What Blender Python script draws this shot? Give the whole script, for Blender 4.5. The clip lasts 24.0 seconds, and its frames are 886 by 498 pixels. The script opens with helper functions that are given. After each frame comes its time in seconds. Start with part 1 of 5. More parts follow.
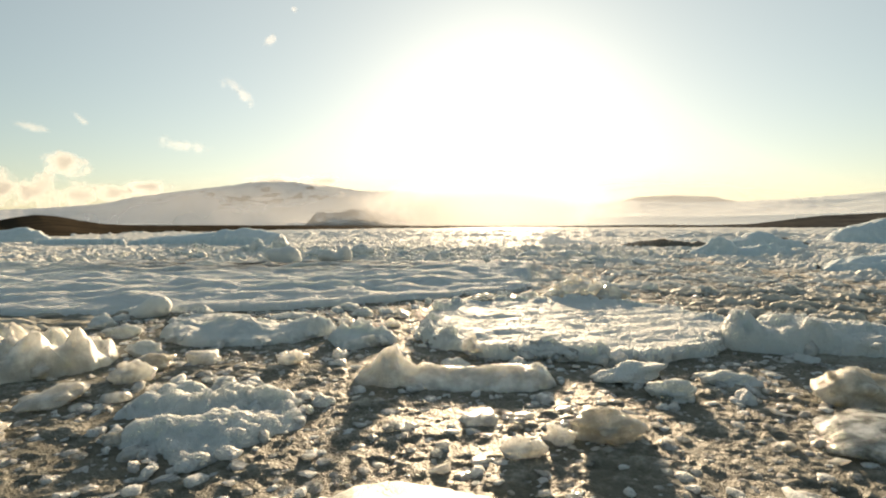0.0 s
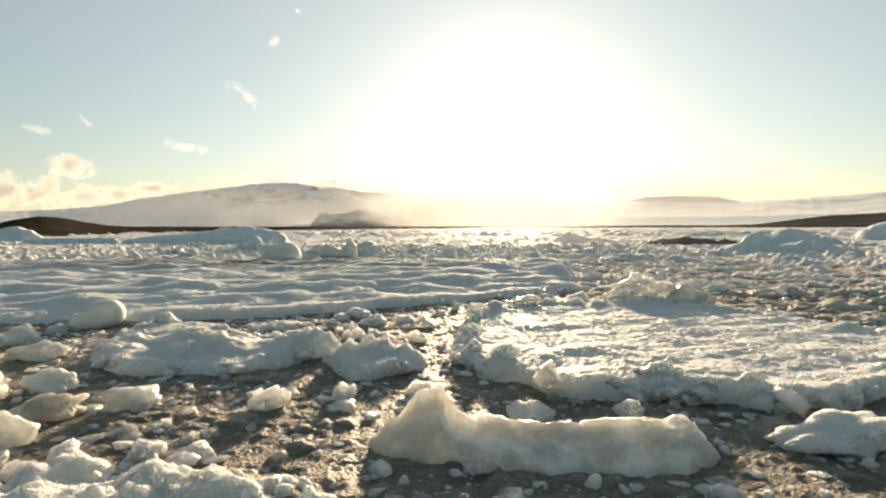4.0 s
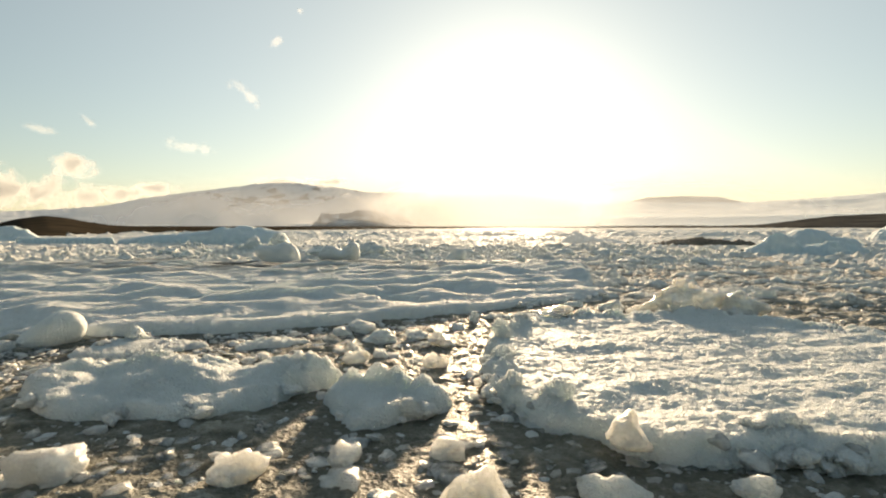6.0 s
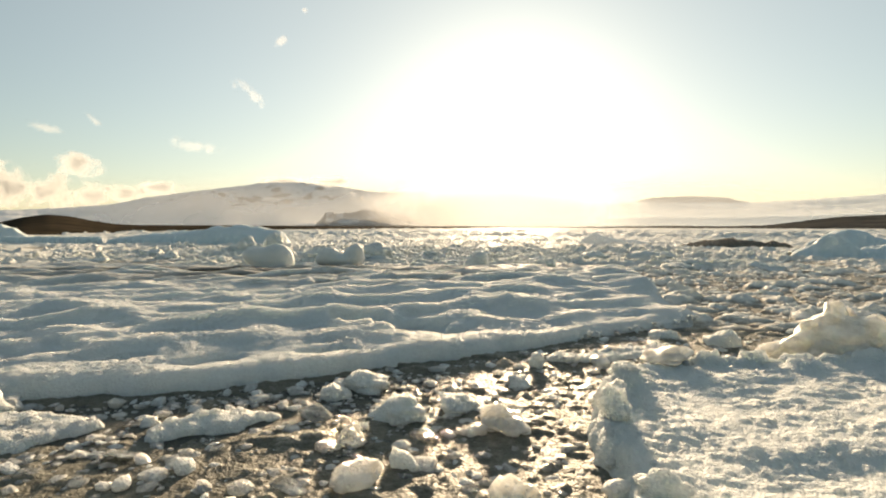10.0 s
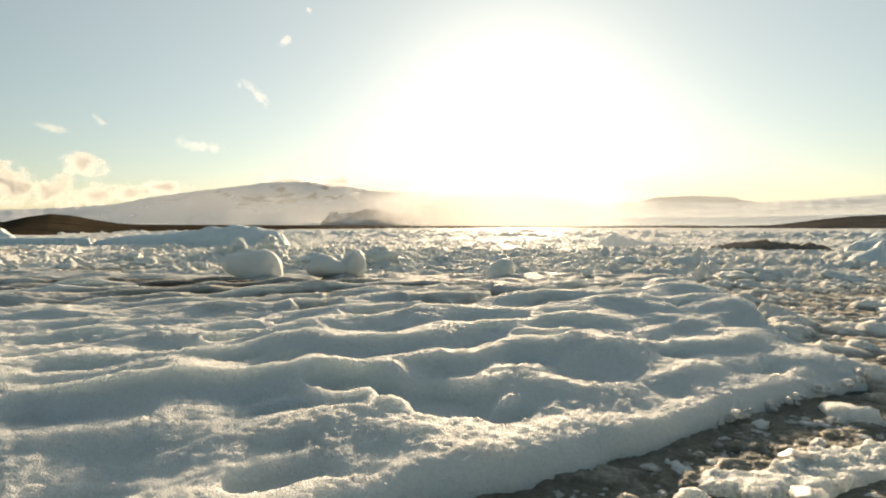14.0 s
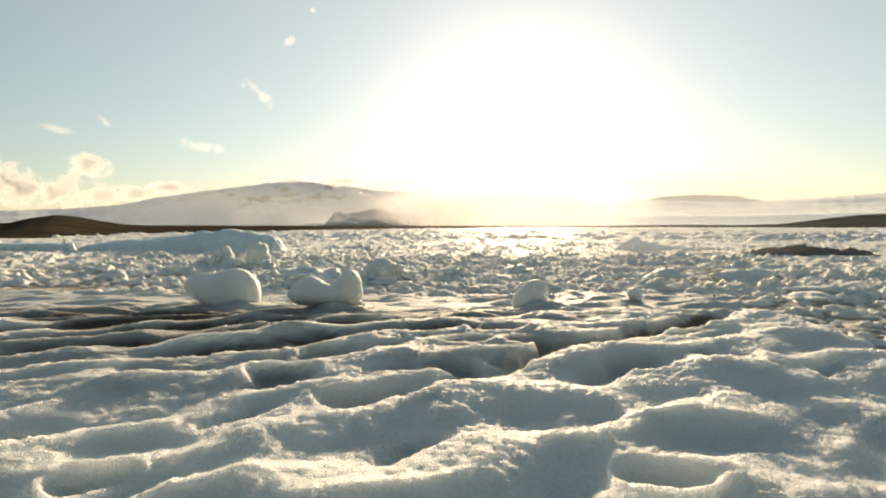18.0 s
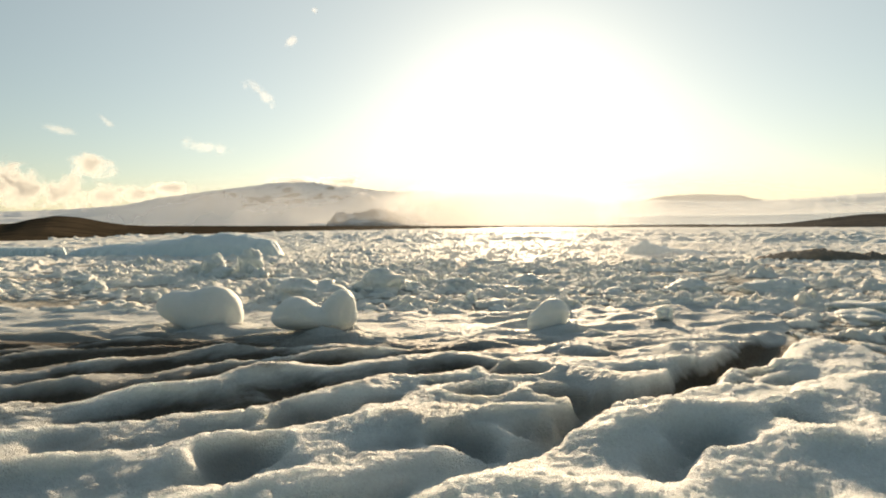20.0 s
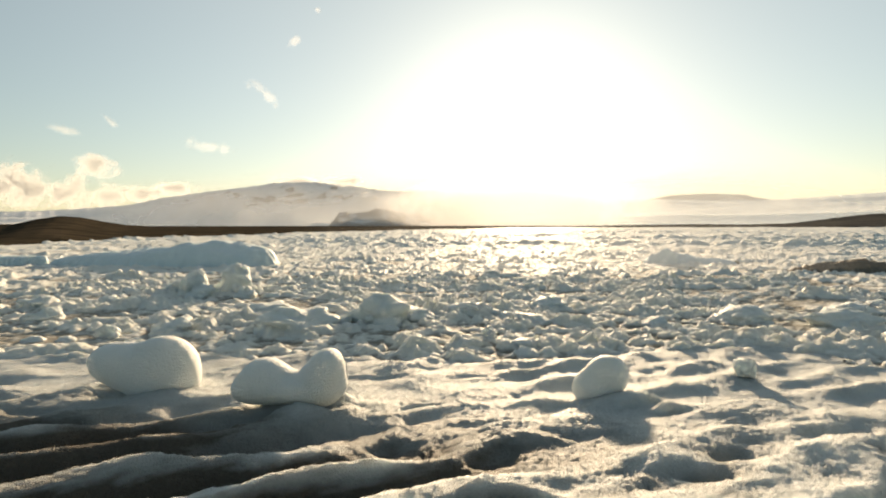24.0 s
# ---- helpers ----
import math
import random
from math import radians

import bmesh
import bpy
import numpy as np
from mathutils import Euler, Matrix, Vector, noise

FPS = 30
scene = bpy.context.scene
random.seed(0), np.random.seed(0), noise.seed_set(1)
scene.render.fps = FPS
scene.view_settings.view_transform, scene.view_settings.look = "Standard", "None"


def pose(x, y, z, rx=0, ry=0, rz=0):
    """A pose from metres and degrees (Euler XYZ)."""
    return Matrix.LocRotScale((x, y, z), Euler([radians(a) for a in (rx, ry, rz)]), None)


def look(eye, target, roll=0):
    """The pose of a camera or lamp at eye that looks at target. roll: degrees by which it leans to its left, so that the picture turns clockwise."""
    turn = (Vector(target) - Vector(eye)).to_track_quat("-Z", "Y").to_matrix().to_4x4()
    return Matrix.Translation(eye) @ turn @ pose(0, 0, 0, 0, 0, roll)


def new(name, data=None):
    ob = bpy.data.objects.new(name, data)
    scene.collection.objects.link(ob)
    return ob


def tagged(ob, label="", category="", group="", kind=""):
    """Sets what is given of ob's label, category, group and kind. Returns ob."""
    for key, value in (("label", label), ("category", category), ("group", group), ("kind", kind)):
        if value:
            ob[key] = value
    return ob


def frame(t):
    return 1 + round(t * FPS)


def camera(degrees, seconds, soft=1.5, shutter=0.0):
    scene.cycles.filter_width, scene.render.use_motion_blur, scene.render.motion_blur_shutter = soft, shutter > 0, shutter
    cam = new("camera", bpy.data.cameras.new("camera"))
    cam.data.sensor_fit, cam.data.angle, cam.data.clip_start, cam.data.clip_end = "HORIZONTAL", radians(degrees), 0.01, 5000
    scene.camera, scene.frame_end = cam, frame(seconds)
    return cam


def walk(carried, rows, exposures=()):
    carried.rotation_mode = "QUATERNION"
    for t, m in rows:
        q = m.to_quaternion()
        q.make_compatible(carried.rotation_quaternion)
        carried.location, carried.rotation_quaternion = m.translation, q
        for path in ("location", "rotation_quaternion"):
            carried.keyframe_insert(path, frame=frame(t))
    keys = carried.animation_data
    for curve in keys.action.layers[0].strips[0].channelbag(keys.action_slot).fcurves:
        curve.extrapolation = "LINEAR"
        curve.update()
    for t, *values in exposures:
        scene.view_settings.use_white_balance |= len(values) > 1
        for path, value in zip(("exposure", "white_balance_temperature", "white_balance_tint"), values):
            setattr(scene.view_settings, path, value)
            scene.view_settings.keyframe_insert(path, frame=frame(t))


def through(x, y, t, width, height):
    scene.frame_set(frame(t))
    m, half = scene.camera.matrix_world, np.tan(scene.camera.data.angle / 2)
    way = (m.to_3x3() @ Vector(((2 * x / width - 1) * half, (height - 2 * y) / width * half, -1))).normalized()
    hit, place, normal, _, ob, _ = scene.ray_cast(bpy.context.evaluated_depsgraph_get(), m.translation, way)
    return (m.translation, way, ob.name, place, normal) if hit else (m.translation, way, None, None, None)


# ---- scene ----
# The camera: a low drone that glides forward over drifting ice, sinks a little and then climbs.
cam = camera(76.0, 24.0, soft=2.0)
PATH = [
    (0, (0.131, 0.774, 2.492), 0.027, -2.342, -0.017),
    (1, (-0.085, 1.728, 2.247), 0.125, -2.301, -0.095),
    (2, (-0.252, 2.648, 2.143), 0.222, -2.271, -0.135),
    (3, (-0.405, 3.554, 2.103), 0.317, -2.250, -0.144),
    (4, (-0.561, 4.468, 2.087), 0.410, -2.237, -0.131),
    (5, (-0.724, 5.410, 2.076), 0.504, -2.230, -0.102),
    (6, (-0.893, 6.388, 2.064), 0.599, -2.229, -0.063),
    (7, (-1.065, 7.400, 2.052), 0.694, -2.232, -0.020),
    (8, (-1.234, 8.437, 2.041), 0.791, -2.238, 0.023),
    (9, (-1.398, 9.485, 2.034), 0.890, -2.247, 0.062),
    (10, (-1.553, 10.530, 2.033), 0.990, -2.257, 0.093),
    (11, (-1.700, 11.561, 2.039), 1.092, -2.268, 0.115),
    (12, (-1.838, 12.574, 2.056), 1.196, -2.279, 0.126),
    (13, (-1.968, 13.568, 2.085), 1.302, -2.290, 0.124),
    (14, (-2.091, 14.551, 2.131), 1.408, -2.300, 0.111),
    (15, (-2.209, 15.530, 2.196), 1.515, -2.310, 0.086),
    (16, (-2.320, 16.515, 2.284), 1.622, -2.319, 0.051),
    (17, (-2.423, 17.509, 2.395), 1.728, -2.326, 0.008),
    (18, (-2.518, 18.509, 2.527), 1.833, -2.334, -0.040),
    (19, (-2.604, 19.503, 2.674), 1.935, -2.340, -0.090),
    (20, (-2.680, 20.470, 2.829), 2.034, -2.347, -0.136),
    (21, (-2.752, 21.390, 2.983), 2.128, -2.353, -0.173),
    (22, (-2.830, 22.251, 3.133), 2.216, -2.361, -0.196),
    (23, (-2.932, 23.076, 3.287), 2.296, -2.370, -0.198),
    (24, (-3.089, 23.951, 3.481), 2.367, -2.381, -0.172),
]


def flown(eye, yaw, pitch, roll):
    e, y, p = Vector(eye), radians(yaw), radians(pitch)
    ahead = Vector((-math.sin(y) * math.cos(p), math.cos(y) * math.cos(p), math.sin(p)))
    return look(e, e + ahead, roll)


walk(cam, [(t, flown(eye, yaw, pitch, roll)) for t, eye, yaw, pitch, roll in PATH])

# ---- light ----
SUN_EL, SUN_AZ = radians(9.0), radians(6.0)  # height, and turn to the right of +y
SUN_DIR = Vector((math.sin(SUN_AZ) * math.cos(SUN_EL), math.cos(SUN_AZ) * math.cos(SUN_EL), math.sin(SUN_EL)))
scene.view_settings.exposure = 0.90
world = bpy.data.worlds.new("sky")
scene.world = world
world.use_nodes = True
wt = world.node_tree
wt.nodes.clear()


def wn(kind, operation=""):
    n = wt.nodes.new(kind)
    if operation:
        n.operation = operation
    return n


sky = wn("ShaderNodeTexSky")
sky.sky_type, sky.sun_disc, sky.sun_elevation, sky.sun_rotation = "NISHITA", False, SUN_EL, SUN_AZ
sky.altitude, sky.air_density, sky.dust_density, sky.ozone_density = 10.0, 1.0, 0.35, 1.5
sky_light = wn("ShaderNodeBackground")
sky_light.inputs["Strength"].default_value = 0.042
wt.links.new(sky.outputs[0], sky_light.inputs["Color"])
# pale daylight of the high haze all over, and the haze lit up round the sun
place = wn("ShaderNodeTexCoord")
toward = wn("ShaderNodeVectorMath", operation="DOT_PRODUCT")
toward.inputs[1].default_value = SUN_DIR
wt.links.new(place.outputs["Generated"], toward.inputs[0])
kept = wn("ShaderNodeMath", operation="MAXIMUM")
kept.inputs[1].default_value = 0.0
wt.links.new(toward.outputs["Value"], kept.inputs[0])
total = None
for power, strength, tint in ((0.0, 0.056, (0.80, 1.0, 0.93, 1)), (2.1, 0.187, (1.05, 1.0, 0.79, 1)), (55.0, 0.15, (1.0, 0.98, 0.84, 1)), (400.0, 1.0, (1.0, 0.93, 0.75, 1))):
    p = wn("ShaderNodeMath", operation="POWER")
    p.inputs[1].default_value = power
    wt.links.new(kept.outputs[0], p.inputs[0])
    s = wn("ShaderNodeMath", operation="MULTIPLY")
    s.inputs[1].default_value = strength
    wt.links.new(p.outputs[0], s.inputs[0])
    glow = wn("ShaderNodeBackground")
    glow.inputs["Color"].default_value = tint
    wt.links.new(s.outputs[0], glow.inputs["Strength"])
    add = wn("ShaderNodeAddShader")
    wt.links.new((total or sky_light).outputs[0], add.inputs[0])
    wt.links.new(glow.outputs[0], add.inputs[1])
    total = add
wout = wn("ShaderNodeOutputWorld")
wt.links.new(total.outputs[0], wout.inputs["Surface"])

sun = new("sun", bpy.data.lights.new("sun", "SUN"))
sun.data.energy, sun.data.angle, sun.data.color = 6.8, radians(3.0), (1.0, 0.75, 0.48)
sun.matrix_world = look(SUN_DIR * 50, (0, 0, 0))

# ---- noise and mesh tools ----
RNG = np.random.default_rng(7)


def hashed(ix, iy, seed):
    n = (ix.astype(np.int64) * 374761393 + iy.astype(np.int64) * 668265263 + seed * 974634777) & 0xFFFFFFFF
    n = ((n ^ (n >> 13)) * 1274126177) & 0xFFFFFFFF
    n = ((n ^ (n >> 15)) * 2246822519) & 0xFFFFFFFF
    return ((n ^ (n >> 16)) & 0xFFFFFF) / float(0xFFFFFF)


def smooth(t):
    return t * t * t * (t * (t * 6 - 15) + 10)


def perlin(x, y, seed=0):
    x, y = np.asarray(x, float), np.asarray(y, float)
    ix, iy = np.floor(x), np.floor(y)
    fx, fy = x - ix, y - iy

    def corner(dx, dy):
        a = hashed(ix + dx, iy + dy, seed) * 2 * np.pi
        return np.cos(a) * (fx - dx) + np.sin(a) * (fy - dy)

    u, v = smooth(fx), smooth(fy)
    low = corner(0, 0) * (1 - u) + corner(1, 0) * u
    high = corner(0, 1) * (1 - u) + corner(1, 1) * u
    return (low * (1 - v) + high * v) * 1.4


def fbm(x, y, seed=0, octaves=4, gain=0.5):
    total, amp = 0, 1.0
    for k in range(octaves):
        total = total + amp * perlin(x * 2.0 ** k + 17.3 * k, y * 2.0 ** k - 9.1 * k, seed + k)
        amp *= gain
    return total


def worley(x, y, seed=0, jitter=0.9):
    """Distance to the nearest and second nearest cell centre, and the nearest cell's own random number."""
    x, y = np.asarray(x, float), np.asarray(y, float)
    ix, iy = np.floor(x), np.floor(y)
    f1, f2, own = np.full(x.shape, 9.0), np.full(x.shape, 9.0), np.zeros(x.shape)
    for dx in (-1, 0, 1):
        for dy in (-1, 0, 1):
            cx, cy = ix + dx, iy + dy
            px = cx + 0.5 + jitter * (hashed(cx, cy, seed) - 0.5)
            py = cy + 0.5 + jitter * (hashed(cx, cy, seed + 91) - 0.5)
            d = np.hypot(x - px, y - py)
            near = d < f1
            f2 = np.where(near, f1, np.minimum(f2, d))
            own = np.where(near, hashed(cx, cy, seed + 57), own)
            f1 = np.where(near, d, f1)
    return f1, f2, own


def plates(x, y, seed=0, tilt=0.6):
    """Flat shards at random heights and tilts: height in cell sizes, and how far the place is from the shard's border."""
    x, y = np.asarray(x, float), np.asarray(y, float)
    ix, iy = np.floor(x), np.floor(y)
    f1, f2, z = np.full(x.shape, 9.0), np.full(x.shape, 9.0), np.zeros(x.shape)
    for dx in (-1, 0, 1):
        for dy in (-1, 0, 1):
            cx, cy = ix + dx, iy + dy
            px, py = cx + 0.5 + 0.9 * (hashed(cx, cy, seed) - 0.5), cy + 0.5 + 0.9 * (hashed(cx, cy, seed + 91) - 0.5)
            d = np.hypot(x - px, y - py)
            near = d < f1
            f2 = np.where(near, f1, np.minimum(f2, d))
            own = hashed(cx, cy, seed + 57) - 0.45 + tilt * ((x - px) * (hashed(cx, cy, seed + 58) - 0.5) + (y - py) * (hashed(cx, cy, seed + 59) - 0.5)) * 2
            z = np.where(near, own, z)
            f1 = np.where(near, d, f1)
    return z * np.clip((f2 - f1) * 7, 0, 1)


def quad_mesh(name, verts, faces, shaded_smooth=True):
    """A mesh from arrays of corners and of quads; unused corners are left out."""
    used, faces = np.unique(faces, return_inverse=True)
    faces = faces.reshape(-1, 4)
    verts = verts[used]
    me = bpy.data.meshes.new(name)
    me.vertices.add(len(verts))
    me.vertices.foreach_set("co", np.ascontiguousarray(verts, np.float32).ravel())
    me.loops.add(faces.size)
    me.loops.foreach_set("vertex_index", np.ascontiguousarray(faces, np.int32).ravel())
    me.polygons.add(len(faces))
    me.polygons.foreach_set("loop_start", np.arange(0, faces.size, 4, dtype=np.int32))
    me.polygons.foreach_set("use_smooth", np.full(len(faces), shaded_smooth))
    me.update(calc_edges=True)
    return me


def sheet(name, X, Y, Z, keep, material):
    """A surface over a grid of places, of which the quads with a true keep are made."""
    n, m = X.shape
    at = np.arange(n * m).reshape(n, m)
    quads = np.stack([at[:-1, :-1], at[:-1, 1:], at[1:, 1:], at[1:, :-1]], -1)
    quads = quads[keep] if keep is not None else quads.reshape(-1, 4)
    me = quad_mesh(name, np.stack([X.ravel(), Y.ravel(), Z.ravel()], -1), quads)
    me.materials.append(material)
    return new(name, me)


def chaikin(points, rounds=2):
    p = np.array(points, float)
    for _ in range(rounds):
        q = np.roll(p, -1, 0)
        p = np.stack([0.75 * p + 0.25 * q, 0.25 * p + 0.75 * q], 1).reshape(-1, 2)
    return p


def inside(px, py, outline):
    """How far each place lies inside a closed outline (negative: outside)."""
    best, crossed = np.full(px.shape, 1e9), np.zeros(px.shape, bool)
    for (ax, ay), (bx, by) in zip(outline, np.roll(outline, -1, 0)):
        ex, ey = bx - ax, by - ay
        t = np.clip(((px - ax) * ex + (py - ay) * ey) / (ex * ex + ey * ey + 1e-12), 0, 1)
        best = np.minimum(best, (px - ax - t * ex) ** 2 + (py - ay - t * ey) ** 2)
        if ay != by:
            crossed ^= ((ay > py) != (by > py)) & (px < (bx - ax) * (py - ay) / (by - ay) + ax)
    return np.where(crossed, 1, -1) * np.sqrt(best)


# ---- materials ----
class Nodes:
    """A material with a Principled surface and short ways to add to it."""

    def __init__(self, name, color, rough, metal=0.0):
        self.mat = bpy.data.materials.new(name)
        self.mat.use_nodes = True
        self.tree = self.mat.node_tree
        self.surface = self.tree.nodes["Principled BSDF"]
        self.surface.inputs["Base Color"].default_value = (*color, 1)
        self.surface.inputs["Roughness"].default_value = rough
        self.surface.inputs["Metallic"].default_value = metal
        self.coord = self.tree.nodes.new("ShaderNodeTexCoord").outputs["Object"]
        self.world = self.tree.nodes.new("ShaderNodeNewGeometry")

    def link(self, a, b):
        self.tree.links.new(a, b)
        return self

    def noise(self, scale, detail=4.0, rough=0.55, stretch=None, warp=0.0, of=None, turned=0.0):
        n = self.tree.nodes.new("ShaderNodeTexNoise")
        n.inputs["Scale"].default_value, n.inputs["Detail"].default_value = scale, detail
        n.inputs["Roughness"].default_value, n.inputs["Distortion"].default_value = rough, warp
        source = of or self.world.outputs["Position"]
        if stretch:
            m = self.tree.nodes.new("ShaderNodeMapping")
            m.inputs["Scale"].default_value, m.inputs["Rotation"].default_value = stretch, (0, 0, -radians(turned))
            m.vector_type = "TEXTURE"
            self.link(source, m.inputs["Vector"])
            source = m.outputs[0]
        self.link(source, n.inputs["Vector"])
        return n.outputs["Fac"]

    def cells(self, scale, feature="F1"):
        n = self.tree.nodes.new("ShaderNodeTexVoronoi")
        n.feature = feature
        n.inputs["Scale"].default_value = scale
        self.link(self.world.outputs["Position"], n.inputs["Vector"])
        return n.outputs["Distance"]

    def math(self, operation, a, b=0.5, clamp=False):
        n = self.tree.nodes.new("ShaderNodeMath")
        n.operation, n.use_clamp = operation, clamp
        for value, socket in ((a, n.inputs[0]), (b, n.inputs[1])):
            if isinstance(value, (int, float)):
                socket.default_value = value
            else:
                self.link(value, socket)
        return n.outputs[0]

    def ramp(self, fac, low, high):
        """0 to 1 as fac goes from low to high."""
        n = self.tree.nodes.new("ShaderNodeMapRange")
        n.interpolation_type = "SMOOTHSTEP"
        n.inputs["From Min"].default_value, n.inputs["From Max"].default_value = low, high
        self.link(fac, n.inputs["Value"])
        return n.outputs[0]

    def mix(self, fac, a, b):
        n = self.tree.nodes.new("ShaderNodeMix")
        n.data_type = "RGBA"
        if isinstance(fac, (int, float)):
            n.inputs[0].default_value = fac
        else:
            self.link(fac, n.inputs[0])
        for value, socket in ((a, n.inputs[6]), (b, n.inputs[7])):
            if isinstance(value, tuple):
                socket.default_value = (*value, 1)
            else:
                self.link(value, socket)
        return n.outputs[2]

    def bump(self, *layers):
        """Layers of (height socket, metres, strength), the coarsest first."""
        last = None
        for height, metres, strength in layers:
            n = self.tree.nodes.new("ShaderNodeBump")
            n.inputs["Distance"].default_value, n.inputs["Strength"].default_value = metres, strength
            self.link(height, n.inputs["Height"])
            if last:
                self.link(last, n.inputs["Normal"])
            last = n.outputs[0]
        self.link(last, self.surface.inputs["Normal"])
        return self

    def color(self, socket):
        return self.link(socket, self.surface.inputs["Base Color"])

    def set(self, name, value):
        if isinstance(value, (int, float, tuple)):
            self.surface.inputs[name].default_value = value
        else:
            self.link(value, self.surface.inputs[name])
        return self


def firn(name, clean, dirty, spots, grain=1.0, sss=0.25, low_tint=None, gloss=0.3):
    """Granular white ice: melted and refrozen crystals, with a little silt in patches."""
    m = Nodes(name, clean, 0.5)
    patch = m.ramp(m.noise(0.55, 5, 0.6), 0.56, 0.78)
    speck = m.ramp(m.noise(9.0, 4, 0.7), 0.5, 0.72)
    amount = m.math("MULTIPLY", m.math("ADD", m.math("MULTIPLY", patch, 0.6), m.math("MULTIPLY", speck, 0.4)), spots)
    tone = m.mix(m.noise(2.2, 4, 0.6), clean, tuple(c * k for c, k in zip(clean, (0.86, 0.90, 0.91))))
    mixed = m.mix(amount, tone, dirty)
    if low_tint:  # browner tone low down, between the lumps
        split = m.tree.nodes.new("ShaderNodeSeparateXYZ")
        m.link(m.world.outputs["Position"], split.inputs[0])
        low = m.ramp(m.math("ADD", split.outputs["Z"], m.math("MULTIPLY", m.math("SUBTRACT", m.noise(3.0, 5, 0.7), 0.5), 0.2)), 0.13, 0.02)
        mixed = m.mix(low, mixed, low_tint)
    m.color(mixed)
    m.set("Subsurface Weight", sss).set("Subsurface Radius", (0.22, 0.22, 0.21)).set("Subsurface Scale", 1.0)
    m.set("Roughness", m.math("ADD", m.math("MULTIPLY", m.noise(40.0, 2, 0.5), 0.25), 0.55)).set("IOR", 1.31).set("Specular IOR Level", gloss)
    m.bump((m.noise(6.0, 4, 0.65), 0.06, 0.6 * grain), (m.noise(17.0, 5, 0.75), 0.05, 0.9 * grain), (m.cells(34.0), 0.03, 0.9 * grain))
    return m.mat


ICE_FIRN = firn("granular_white_ice", (0.85, 0.87, 0.835), (0.42, 0.38, 0.32), 0.35, sss=0.6)
ICE_SMOOTH = firn("smooth_white_ice", (0.82, 0.815, 0.775), (0.50, 0.47, 0.41), 0.2, grain=0.6, sss=0.8)
ICE_BLUE = firn("blue_white_ice", (0.77, 0.84, 0.84), (0.50, 0.52, 0.51), 0.25, grain=0.6, sss=0.55)
ICE_FAR = firn("far_white_ice", (0.89, 0.865, 0.79), (0.42, 0.37, 0.30), 0.5, grain=0.9, sss=0.6, low_tint=(0.33, 0.30, 0.245), gloss=0.08)


